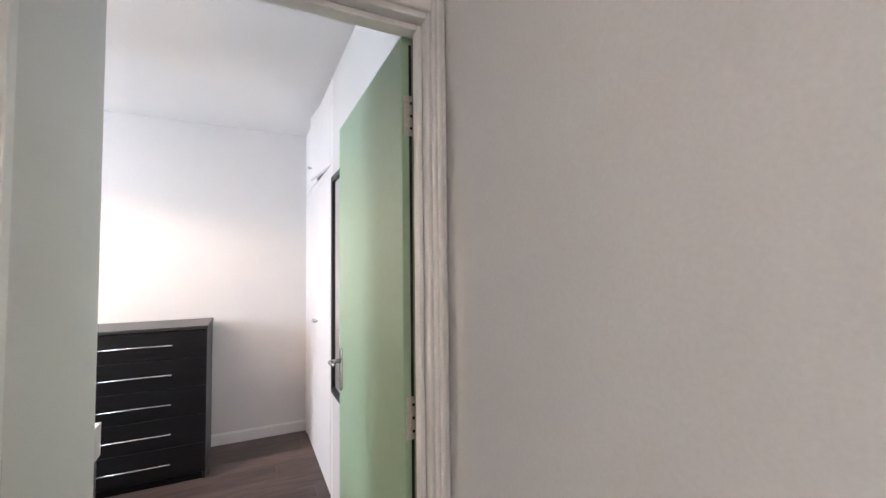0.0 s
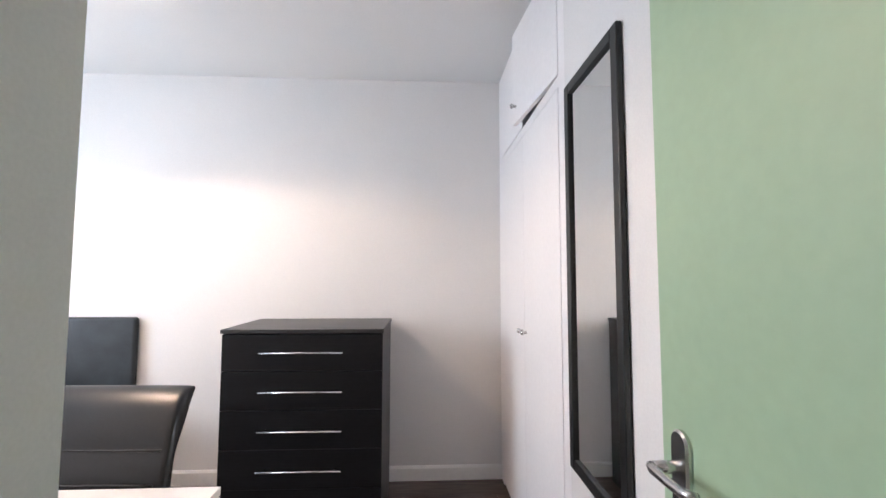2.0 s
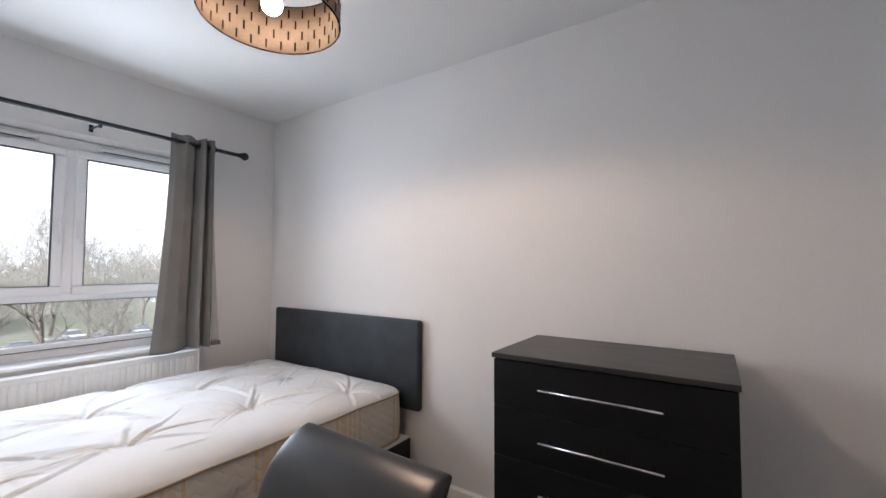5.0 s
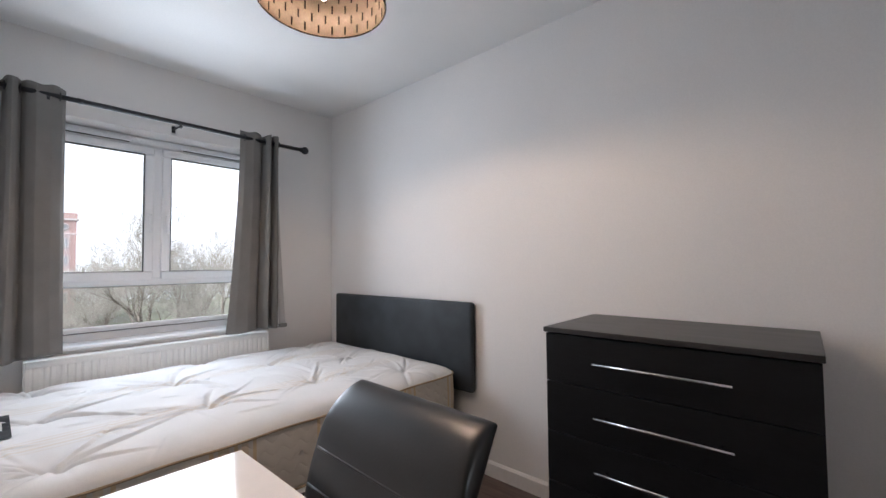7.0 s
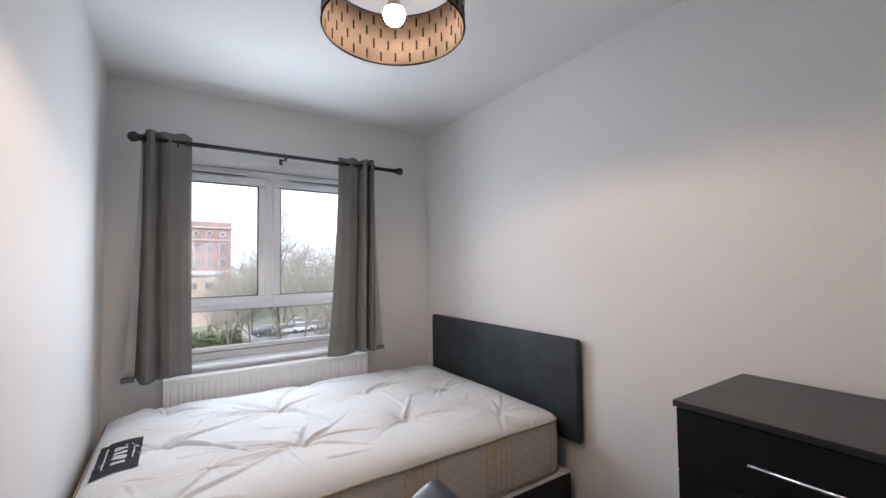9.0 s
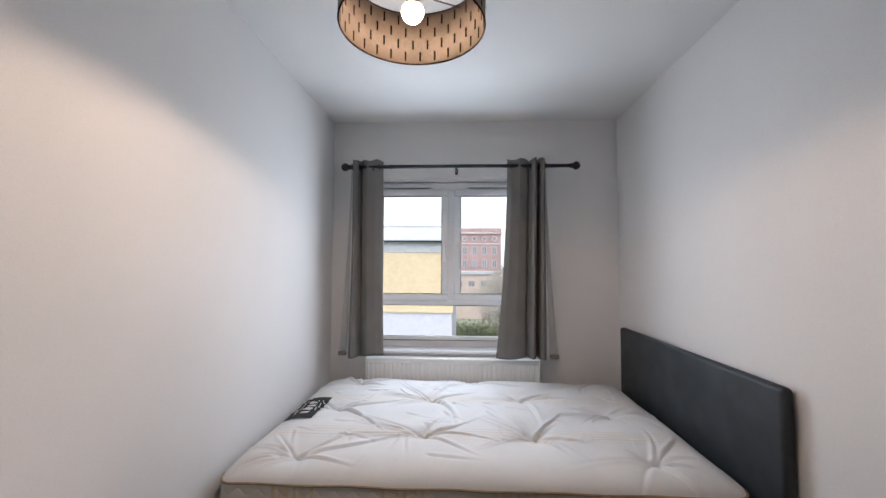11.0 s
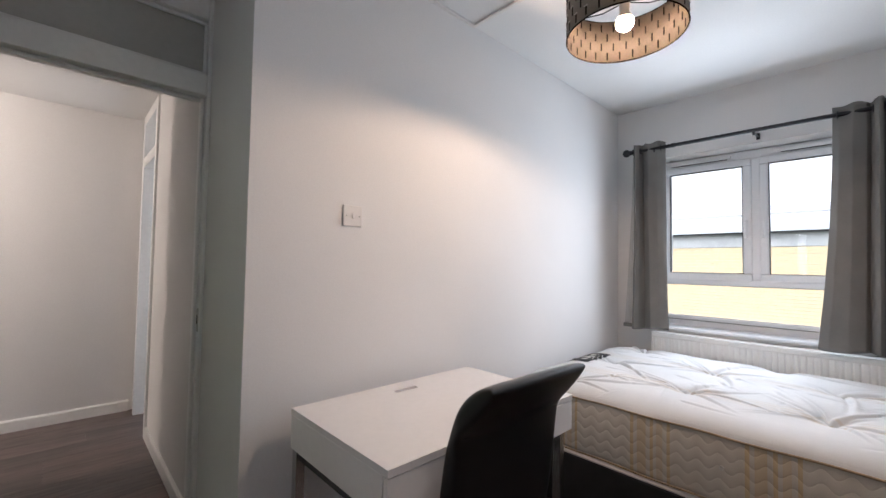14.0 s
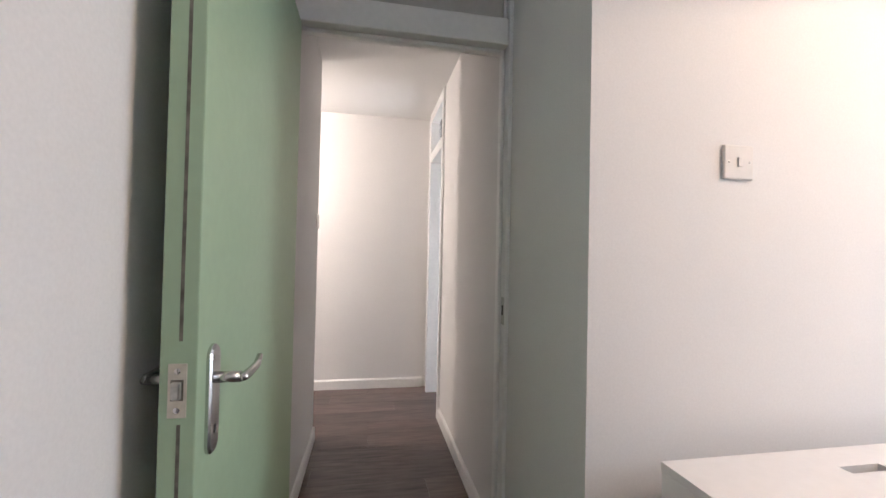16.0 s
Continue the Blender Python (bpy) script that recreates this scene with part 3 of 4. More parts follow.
lab = part("maker_patch", patch(-0.172, 0.165, -0.965, -0.818, 0.004), BLACKCLOTH, matt, "black woven label with pale unreadable writing", True)
INK = mat("pale_thread", (0.62, 0.60, 0.58), 0.8, var=0.1)
for k in range(5):
    x = -0.07 + k * 0.034
    part("lettering", patch(x, x + 0.022, -0.91, -0.865, 0.0055, 4, 4), INK, lab)
part("lettering", patch(-0.07, 0.06, -0.845, -0.840, 0.0055, 10, 2), INK, lab)
part("lettering", patch(-0.12, 0.10, -0.938, -0.933, 0.0055, 10, 2), INK, lab)

# ---- chest of drawers ----
ch = thing("chest_of_drawers", (-0.5615, 3.27, 0), "tall black ash chest of five drawers against the wall", "chest of drawers")
part("top", box(-0.392, 0.392, -0.252, 0.240, 0.973, 0.992, 0.002), BLACKSHEEN, ch, "black wood-grain top board")
part("side", box(-0.386, -0.368, -0.225, 0.244, 0, 0.9725, 0.001), BLACKSHEEN, ch)
part("side", box(0.368, 0.386, -0.225, 0.244, 0, 0.9725, 0.001), BLACKSHEEN, ch)
part("back", box(-0.3675, 0.3675, 0.236, 0.243, 0.02, 0.9725), BLACKWOOD, ch)
part("plinth", box(-0.3675, 0.3675, -0.215, -0.20, 0, 0.04), BLACKWOOD, ch)
zs = [0.052, 0.237, 0.421, 0.605, 0.790, 0.970]
for k, hz in enumerate((0.145, 0.329, 0.513, 0.697, 0.882)):
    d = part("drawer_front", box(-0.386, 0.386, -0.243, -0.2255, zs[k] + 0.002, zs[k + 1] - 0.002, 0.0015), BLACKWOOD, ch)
    part("drawer_box", box(-0.35, 0.35, -0.224, 0.20, zs[k] + 0.02, zs[k + 1] - 0.04), BLACKWOOD, d)
    bm = tube([(-0.198, -0.272, hz), (0.198, -0.272, hz)], 0.0055, 12)
    for s in (-0.165, 0.165):
        tube([(s, -0.272, hz), (s, -0.2425, hz)], 0.0045, 10, bm=bm)
    part("handle", bm, CHROME, d, "brushed steel bar handle", True)

# ---- desk ----
dk = thing("desk", (-0.918, 1.788, 0), "white lacquered desk with drawer and chrome legs", "desk")
SX0, SX1, SYA, SYB = -0.044, 0.066, -0.206, -0.178
bm = bmesh.new()
for x0, x1, y0, y1 in ((-0.442, 0.442, SYB, 0.283), (-0.442, 0.442, -0.283, SYA), (-0.442, SX0, SYA, SYB), (SX1, 0.442, SYA, SYB)):
    box(x0, x1, y0, y1, 0.713, 0.733, bm=bm)
bmesh.ops.remove_doubles(bm, verts=bm.verts[:], dist=1e-5)
part("top", bm, DESK, dk, "white lacquered top with cable slot")
part("cable_tray", box(SX0 - 0.02, SX1 + 0.02, SYA - 0.02, SYB + 0.02, 0.62, 0.64), CURTAIN, dk, "grey cable slot insert")
part("side_panel", box(-0.442, -0.424, -0.281, 0.261, 0.600, 0.7125, 0.001), DESK, dk)
part("side_panel", box(0.424, 0.442, -0.281, 0.261, 0.600, 0.7125, 0.001), DESK, dk)
part("back_panel", box(-0.4235, 0.4235, -0.281, -0.265, 0.600, 0.7125), DESK, dk)
part("drawer_front", box(-0.442, 0.442, 0.2645, 0.281, 0.600, 0.7095, 0.001), DESK, dk, "white lacquered drawer front")
part("bottom_panel", box(-0.4235, 0.4235, -0.2645, 0.258, 0.602, 0.614), DESK, dk)
for x in (-0.422, 0.422):
    for y in (-0.258, 0.235):
        part("leg", box(x - 0.016, x + 0.016, y - 0.016, y + 0.016, 0, 0.5995, 0.002), CHROME, dk, "square chrome leg")
    part("runner", box(x - 0.012, x + 0.012, -0.241, 0.218, 0.572, 0.597, 0.002), ROD, dk)

# ---- chair ----
cr = thing("chair", (-0.868, 2.10, -0.012), "black faux leather roll-back chair tucked under the desk", "chair", rz=-2)
centre = [(-0.012, 0.44), (0.0, 0.53), (0.012, 0.62), (0.024, 0.71), (0.034, 0.77), (0.044, 0.806), (0.064, 0.846), (0.094, 0.886), (0.126, 0.917), (0.150, 0.935), (0.162, 0.942)]
thick = [0.030, 0.030, 0.029, 0.027, 0.022, 0.016, 0.029, 0.033, 0.027, 0.017, 0.007]


def slab(centre, thick, half, bulge=0.012):
    """An upholstered slab that follows a profile, rounded at its sides."""
    bm = bmesh.new()
    n = len(centre)
    out = []
    for i in range(n):
        a, b = Vector(centre[max(0, i - 1)]), Vector(centre[min(n - 1, i + 1)])
        d = (b - a).normalized()
        nrm = Vector((d.y, -d.x))
        out.append((Vector(centre[i]), nrm, thick[i]))
    loop = [(c + nn * tt) for c, nn, tt in out] + [(c - nn * tt) for c, nn, tt in out[::-1]]
    xs = [(-half, 0.55), (-half + 0.008, 0.85), (-half + 0.022, 1.0), (-half * 0.4, 1.06), (half * 0.4, 1.06), (half - 0.022, 1.0), (half - 0.008, 0.85), (half, 0.55)]
    mids = [c for c, _, _ in out] + [c for c, _, _ in out[::-1]]
    rings = []
    for x, s in xs:
        rings.append([bm.verts.new((x * (1 - 0.07 * min(1, max(0, (m2.y - 0.80) / 0.13)) ** 2), *(m2 + (p2 - m2) * s))) for p2, m2 in zip(loop, mids)])
    for r, q in zip(rings, rings[1:]):
        for k in range(len(r)):
            bm.faces.new((r[k], r[(k + 1) % len(r)], q[(k + 1) % len(q)], q[k]))
    for r in (rings[0], rings[-1]):
        for k in range(n - 1):
            bm.faces.new((r[k], r[k + 1], r[2 * n - 2 - k], r[2 * n - 1 - k]))
    return bm


back = part("backrest", slab(centre, thick, 0.236), LEATHER, cr, "rolled black backrest with stitched bands", True)
back.modifiers.new("round", "SUBSURF").levels = 2
back.modifiers["round"].render_levels = 2
for k in (2, 3.4, 5.0):
    i, f = int(k), k - int(k)
    c0, c1 = Vector(centre[i]), Vector(centre[i + 1])
    d = (c1 - c0).normalized()
    nrm = Vector((d.y, -d.x))
    c = c0.lerp(c1, f)
    for side in (1, -1):
        q = c - nrm * side * (thick[i] * (1 - f) + thick[i + 1] * f) * 1.08
        if side == 1 or k == 5.0:
            part("seam", tube([(x, q.x, q.y) for x in np.linspace(-0.212, 0.212, 9)], 0.0034, 6), LEATHER, back, "", True)
seat = part("seat", box(-0.235, 0.235, -0.43, 0.015, 0.40, 0.485, 0.028, 4), LEATHER, cr, "padded black seat", True)
for x in (-0.20, 0.20):
    part("leg", tube([(x, -0.39, 0.41), (x, -0.40, 0.012)], [0.021, 0.016], 8), BLACKWOOD, cr)
    part("leg", tube([(x, -0.01, 0.43), (x, 0.02, 0.2), (x, 0.06, 0.012)], [0.022, 0.020, 0.016], 8), BLACKWOOD, cr)

# ---- bedroom door ----
def rounded_plate(xa, xb, yc, r, z0, z1):
    """A plate with half-round ends, its outer face a little smaller than its back."""
    bm = bmesh.new()
    rings = []
    for x, k in ((xa, 1.0), (xa + (xb - xa) * 0.6, 1.0), (xb, 0.82)):
        ring = []
        for zc, a0 in ((z1 - r, 0), (z0 + r, 180)):
            for q in range(9):
                a = radians(a0 + q * 22.5)
                ring.append(bm.verts.new((x, yc + r * k * math.cos(a), zc + r * k * math.sin(a))))
        rings.append(ring)
    for p, q in zip(rings, rings[1:]):
        for i in range(len(p)):
            bm.faces.new((p[i], p[(i + 1) % len(p)], q[(i + 1) % len(q)], q[i]))
    bm.faces.new(rings[0][::-1])
    bm.faces.new(rings[-1])
    return bm


door = thing("door_1", (0.461, 0.881, 0.006), "pale green flush door standing wide open", "door")
tagged(door, kind="structure")
GROOVE = mat("worn_edge_line", (0.17, 0.16, 0.13), 0.8, var=0.3, scale=12, fine=60)
TH, DW, DH = 0.050, 0.777, 1.946
part("leaf", box(-TH, 0, 0.004, DW, 0, DH, 0.002), GREEN, door)
part("edge_groove", box(-TH * 0.60, -TH * 0.50, DW - 0.001, DW + 0.0006, 0.02, 0.92), GROOVE, door, "dark joint line in the edge")
part("edge_groove", box(-TH * 0.60, -TH * 0.50, DW - 0.001, DW + 0.0006, 1.04, DH - 0.02), GROOVE, door)
part("edge_groove", box(-TH * 0.60, -TH * 0.45, 0.0032, 0.0045, 0.02, DH - 0.02), DARK, door)
lt = part("latch_plate", box(-TH / 2 - 0.0125, -TH / 2 + 0.0125, DW, DW + 0.0022, 0.930, 1.008, 0.0006, 1), BRASS, door, "dull brass latch plate")
part("latch_bolt", box(-TH / 2 - 0.007, -TH / 2 + 0.007, DW + 0.0022, DW + 0.009, 0.957, 0.983, 0.003), STEEL, lt)
part("latch_hole", box(-TH / 2 - 0.0085, -TH / 2 + 0.0085, DW + 0.0018, DW + 0.0026, 0.955, 0.985), GROOVE, lt)
for z in (0.941, 0.997):
    part("screw", ball((-TH / 2, DW + 0.0022, z), 0.0045, seg=10, squash=(1, 0.4, 1)), CHROME, lt)
for side in (-1, 1):
    x0 = -TH - 0.0005 if side < 0 else 0.0005
    hy = DW - 0.052
    bm = rounded_plate(x0, x0 + side * 0.008, hy, 0.020, 0.853, 1.025)
    plate = part("back_plate", bm, CHROME, door, "chrome handle plate")
    reach = 0.05 if side < 0 else 0.043
    xe = x0 + side * reach
    bm = tube([(x0, hy, 0.972), (xe - side * 0.006, hy, 0.972)], 0.009, 12)
    tube([(xe - side * 0.004, hy + 0.006, 0.972), (xe, hy - 0.006, 0.972), (xe, hy - 0.05, 0.972), (xe, hy - 0.072, 0.973), (xe - side * 0.002, hy - 0.098, 0.981)], [0.007, 0.0075, 0.007, 0.0065, 0.0055], 12, bm=bm)
    part("lever", bm, CHROME, plate, "", True)
    part("keyhole", box(min(x0 + side * 0.007, x0 + side * 0.0086), max(x0 + side * 0.007, x0 + side * 0.0086), hy - 0.003, hy + 0.003, 0.885, 0.898), DARK, plate)
for z in (0.18, 0.92, 1.685):
    bm = box(-TH + 0.006, -0.002, 0.0005, 0.0035, z, z + 0.105, 0.0008, 1)
    hin = part("hinge", bm, STEEL, door, "worn steel butt hinge")
    part("knuckle", tube([(-0.001, -0.006, z), (-0.001, -0.006, z + 0.105)], 0.006, 10), STEEL, hin, "", True)
    for q in (0.02, 0.052, 0.085):
        part("screw", ball((-TH * 0.5, 0.0005, z + q), 0.004, seg=8, squash=(1, 0.4, 1)), DARK, hin)

# ---- mirror ----
mr = thing("wall_mirror", (EX - 0.003, 2.134, 0.65), "tall mirror in a black frame on the wall", "mirror")
MW, MH, FW = 0.186, 1.24, 0.034
for y0, y1, z0, z1 in ((-MW, -MW + FW, 0, MH), (MW - FW, MW, 0, MH), (-MW + FW + 0.0002, MW - FW - 0.0002, 0, FW), (-MW + FW + 0.0002, MW - FW - 0.0002, MH - FW, MH)):
    part("frame_rail", box(-0.016, 0, y0, y1, z0, z1, 0.003), MIRFRAME, mr)
part("glass", box(-0.006, -0.003, -MW + FW, MW - FW, FW, MH - FW), MIRROR, mr, "mirror glass")

# ---- built-in wardrobe ----
wd = thing("built_in_wardrobe", (EX, 2.97, 0), "white painted built-in wardrobe with upper cupboard ajar", "wardrobe")
W0, W1, SP, LZ = 2.43 - 2.97, 3.49 - 2.97, 2.955 - 2.97, 1.945
part("stile", box(0, 0.03, 2.3605 - 2.97, W0 - 0.003, 0, CZ - 0.001), CUPBOARD, wd)
part("stile", box(0, 0.03, W1 + 0.003, NY - 2.97 - 0.001, 0, CZ - 0.001), CUPBOARD, wd)
part("rail", box(0, 0.03, W0 - 0.0025, W1 + 0.0025, LZ + 0.004, 1.991), CUPBOARD, wd)
part("rail", box(0, 0.03, W0 - 0.0025, W1 + 0.0025, 2.458, CZ - 0.001), CUPBOARD, wd)
part("plinth", box(0.012, 0.03, W0 - 0.0025, W1 + 0.0025, 0, 0.02), CUPBOARD, wd)
# interior faces coloured near-black, standing in for shade in the cavity
part("interior", box(0.55, 0.56, -0.58, 0.58, 0, CZ - 0.001), DARK, wd, "cupboard interior with shade put into its near-black colour")
part("interior", box(0.035, 0.549, -0.58, 0.58, 1.962, 1.985), DARK, wd)
part("interior", box(0.035, 0.549, -0.585, -0.581, 0, CZ - 0.001), DARK, wd)


def knob(y, z, parent, x=-0.002):
    bm = tube([(x, y, z), (x - 0.012, y, z)], [0.008, 0.006], 12)
    ball((x - 0.020, y, z), 0.0125, bm=bm, seg=14, squash=(0.8, 1, 1))
    return part("knob", bm, CHROME, parent, "small dull metal knob", True)


d = part("door", box(-0.002, 0.018, W0, SP - 0.0015, 0.022, LZ, 0.0015), CUPBOARD, wd)
knob(SP - 0.035, 0.985, d)
d = part("door", box(-0.002, 0.018, SP + 0.0015, W1, 0.022, LZ, 0.0015), CUPBOARD, wd)
knob(SP + 0.035, 0.985, d)
d = part("upper_door", box(-0.002, 0.018, SP + 0.0015, W1, 1.995, 2.455, 0.0015), CUPBOARD, wd)
turn = Matrix.Translation((0.018, W0, 0)) @ pose(0, 0, 0, 0, 0, 5.5) @ Matrix.Translation((-0.018, -W0, 0))
bm = box(-0.002, 0.018, W0, SP - 0.0015, 1.995, 2.455, 0.0015, m=turn)
d = part("upper_door", bm, CUPBOARD, wd, "upper cupboard door standing ajar")
kb = knob(SP - 0.05, 2.075, d)
kb.data.transform(turn)

# ---- pendant lamp ----
LC = (-1.321, 2.292)
lp = thing("pendant_lamp", (*LC, 2.069), "slotted taupe drum lampshade hanging from the ceiling", "lamp")
SHADE = mat("taupe_shade", (0.25, 0.22, 0.185), 0.8, var=0.06, scale=10, fine=300, bump=0.1, spec=0.2)
INNER = mat("shade_lining", (0.043, 0.034, 0.026), 0.7, var=0.15, scale=14, fine=200, bump=0.05, spec=0.2)
SHR, SHH = 0.2, 0.168
bm = bmesh.new()
nseg = 96
rg = []
for r, z in ((SHR, 0), (SHR, SHH), (SHR - 0.0015, SHH), (SHR - 0.0015, 0)):
    rg.append([bm.verts.new((r * math.cos(a * math.tau / nseg), r * math.sin(a * math.tau / nseg), z)) for a in range(nseg)])
for q in range(4):
    for a in range(nseg):
        f = bm.faces.new((rg[q][a], rg[q][(a + 1) % nseg], rg[(q + 1) % 4][(a + 1) % nseg], rg[(q + 1) % 4][a]))
        f.material_index = 1 if q == 2 else 0
shade = part("shade", bm, [SHADE, INNER], lp, "taupe drum shade pierced with small slots", True)
# slots are not cut through: near-black bars carry the darkness of the openings
SLOT = mat("slot_shadow", (0.003, 0.0025, 0.002), 1.0, var=0.1, spec=0.0, bump=0.0)
FLAP = mat("slot_flap", (0.55, 0.50, 0.44), 0.6, var=0.1)
bm, bm2 = bmesh.new(), bmesh.new()
cols = 26
for row in range(4):
    for c in range(cols):
        a = (c + 0.5 * (row % 2)) * 360 / cols
        z = 0.010 + row * 0.039
        m = pose(0, 0, 0, 0, 0, a)
        box(SHR - 0.0028, SHR + 0.0012, -0.0028, 0.0028, z, z + 0.030, bm=bm, m=m)
        box(SHR + 0.0004, SHR + 0.0035, -0.007, 0.007, z + 0.0304, z + 0.0320, bm=bm2, m=m)
tagged(part("slot_pattern", bm, SLOT, shade), kind="stuff")
tagged(part("flap_pattern", bm2, FLAP, shade), kind="stuff")
for z in (0.0, SHH):
    pts = [(SHR * math.cos(a * math.tau / 72), SHR * math.sin(a * math.tau / 72), z) for a in range(73)]
    part("rim", tube(pts, 0.0024, 6), SLOT, shade, "thin dark rim", True)
for a in (20, 140, 260):
    ca, sa = math.cos(radians(a)), math.sin(radians(a))
    part("spoke", tube([(SHR * ca, SHR * sa, SHH - 0.01), (0.09 * ca, 0.09 * sa, 0.125), (0.021 * ca, 0.021 * sa, 0.122)], 0.0022, 6), ROD, lp)
# neck flared into an added collar that cuts light towards the ceiling
part("bulb_neck", tube([(0, 0, 0.058), (0, 0, 0.066), (0, 0, 0.0845)], [0.0285, 0.026, 0.015], 20), FLAP, lp, "white plastic bulb neck with added light-blocking collar", True)
part("lamp_holder", tube([(0, 0, 0.085), (0, 0, 0.118), (0, 0, 0.128), (0, 0, 0.17)], [0.017, 0.018, 0.022, 0.010], 16), PLASTIC, lp, "white lamp holder", True)
part("cord", tube([(0, 0, 0.17), (0, 0, CZ - 2.069 - 0.02)], 0.0035, 8), PLASTIC, lp)
part("ceiling_rose", tube([(0, 0, CZ - 2.069 - 0.03), (0, 0, CZ - 2.069 - 0.022), (0, 0, CZ - 2.069)], [0.02, 0.042, 0.045], 24), PLASTIC, lp, "white ceiling rose", True)
BULB = bpy.data.materials.new("bulb_glow")
BULB.use_nodes = True
bp = BULB.node_tree.nodes["Principled BSDF"]
bp.inputs["Emission Color"].default_value, bp.inputs["Emission Strength"].default_value = (1.0, 0.70, 0.475, 1), BULB_POWER
bm = ball((0, 0, 0.046), 0.030, seg=20)
part("bulb", bm, BULB, lp, "glowing warm light bulb", True)

# trunking on the ceiling
tk = thing("cable_trunking", (-1.44, SY, CZ), "slim white plastic cable trunking along the ceiling", "cable trunking")
part("run", box(-0.010, 0.010, 0.0205, 0.80, -0.012, -0.0005, 0.002), PLASTIC, tk)
part("run", box(-0.010, 1.04, 0.0, 0.020, -0.012, -0.0005, 0.002), PLASTIC, tk)

# switches
def switch(x, y, z, rz, label, rocker=True):
    s = thing("light_switch", (x, y, z), label, "light switch", rz=rz)
    plate = part("plate", box(-0.043, 0.043, 0.0, 0.010, -0.043, 0.043, 0.004, 3), PLASTIC, s)
    part("rocker", box(-0.006, 0.006, 0.0102, 0.014, -0.012, 0.012, 0.002), PLASTIC, s)
    for k in (-0.030, 0.030):
        part("screw", ball((k, 0.0102, 0), 0.0035, seg=8, squash=(1, 0.4, 1)), STEEL, plate)
    return s


switch(-0.733, SY, 1.426, 0, "white square light switch on the bedroom wall")
switch(HX1, -0.29, 1.375, 90, "white light switch on the hallway wall")

# ---- far doorway in the hall ----
fd = thing("door_2", (HX0, -0.88, 0), "white painted hallway door frame with glazed fanlight", "door frame")
tagged(fd, kind="structure")
part("jamb", box(-0.12, 0.015, -0.319, -0.27, 0, HZ - 0.002, 0.003), GLOSS_WHITE, fd)
part("jamb", box(-0.12, 0.015, 0.27, 0.319, 0, HZ - 0.002, 0.003), GLOSS_WHITE, fd)
part("head", box(-0.12, 0.013, -0.2695, 0.2695, 1.98, 2.06, 0.003), GLOSS_WHITE, fd)
part("top_rail", box(-0.12, 0.013, -0.2695, 0.2695, 2.33, HZ - 0.002, 0.003), GLOSS_WHITE, fd)
pn = part("pane", box(-0.06, -0.056, -0.2695, 0.2695, 2.0605, 2.3295), GLASS, fd)
pn.visible_shadow = False
part("leaf", box(-0.68, -0.121, -0.315, -0.275, 0.005, 1.975, 0.002), GLOSS_WHITE, fd, "white door standing open into the next room")
part("hinge", box(-0.124, -0.118, -0.274, -0.268, 0.28, 0.38), STEEL, fd)

# ---- outside the window ----
GZ = -8.5
GROUND = mat("winter_grass_and_soil", (0.105, 0.10, 0.085), 0.95, var=0.3, scale=0.15, fine=2.0, bump=0.2, tint=(0.11, 0.13, 0.06))
ASPHALT = mat("asphalt", (0.20, 0.20, 0.21), 0.9, var=0.15, scale=0.3, fine=4, bump=0.1)
LAWN = mat("lawn_grass", (0.11, 0.19, 0.055), 0.95, var=0.2, scale=0.5, fine=6, bump=0.3)
# air haze mixed into the base colours: greyer BRICK, lighter DGLASS
BRICK = mat("hazed_red_brick", (0.30, 0.205, 0.19), 0.9, var=0.12, scale=0.4, fine=5, bump=0.1)
STONE = mat("pale_stone_trim", (0.36, 0.33, 0.315), 0.8, var=0.08, scale=0.6, fine=5, bump=0.1)
TANB = mat("tan_render", (0.38, 0.31, 0.26), 0.85, var=0.1, scale=0.4, fine=4, bump=0.1)
ROOFM = mat("pale_metal_roof", (0.34, 0.345, 0.36), 0.55, 0.1, var=0.05, scale=0.6, fine=5, bump=0.05)
GREYB = mat("grey_wall_band", (0.36, 0.37, 0.38), 0.6, var=0.05, scale=0.5, fine=4)
YELL = mat("yellow_cladding", (0.52, 0.42, 0.27), 0.6, var=0.06, scale=0.4, fine=4, bump=0.05)
FASCIA = mat("pale_fascia_metal", (0.48, 0.51, 0.56), 0.5, var=0.04, scale=0.5, fine=4, bump=0.03)
PALE = mat("pale_panel", (0.42, 0.42, 0.46), 0.6, var=0.05, scale=0.5, fine=4)
DGLASS = mat("dark_far_glass", (0.16, 0.165, 0.18), 0.45, var=0.2, scale=0.5, bump=0.0)
BARK = mat("winter_bark", (0.12, 0.10, 0.08), 0.95, var=0.25, scale=1.5, fine=8, bump=0.2)
# twig colour lightened to carry the haze over the trees
TWIG = mat("hazed_winter_twigs", (0.20, 0.175, 0.16), 0.95, var=0.3, scale=0.5, fine=3, bump=0.0, tint=(0.165, 0.17, 0.13))

solid("ground", box(-900, 900, -900, 900, GZ - 1, GZ), GROUND, "dull winter ground of grass and soil", "ground")
solid("road", box(-72, -58, 10, 60, GZ + 0.004, GZ + 0.05), ASPHALT, "grey asphalt car park", "road")
solid("pavement", box(-57.9, -40, 8.6, 10.4, GZ + 0.004, GZ + 0.09), PALE, "pale paved footpath beside the lawn", "pavement")
solid("lawn", box(-58, -47, 1.5, 8.4, GZ + 0.004, GZ + 0.12), LAWN, "bright green mown lawn", "lawn")

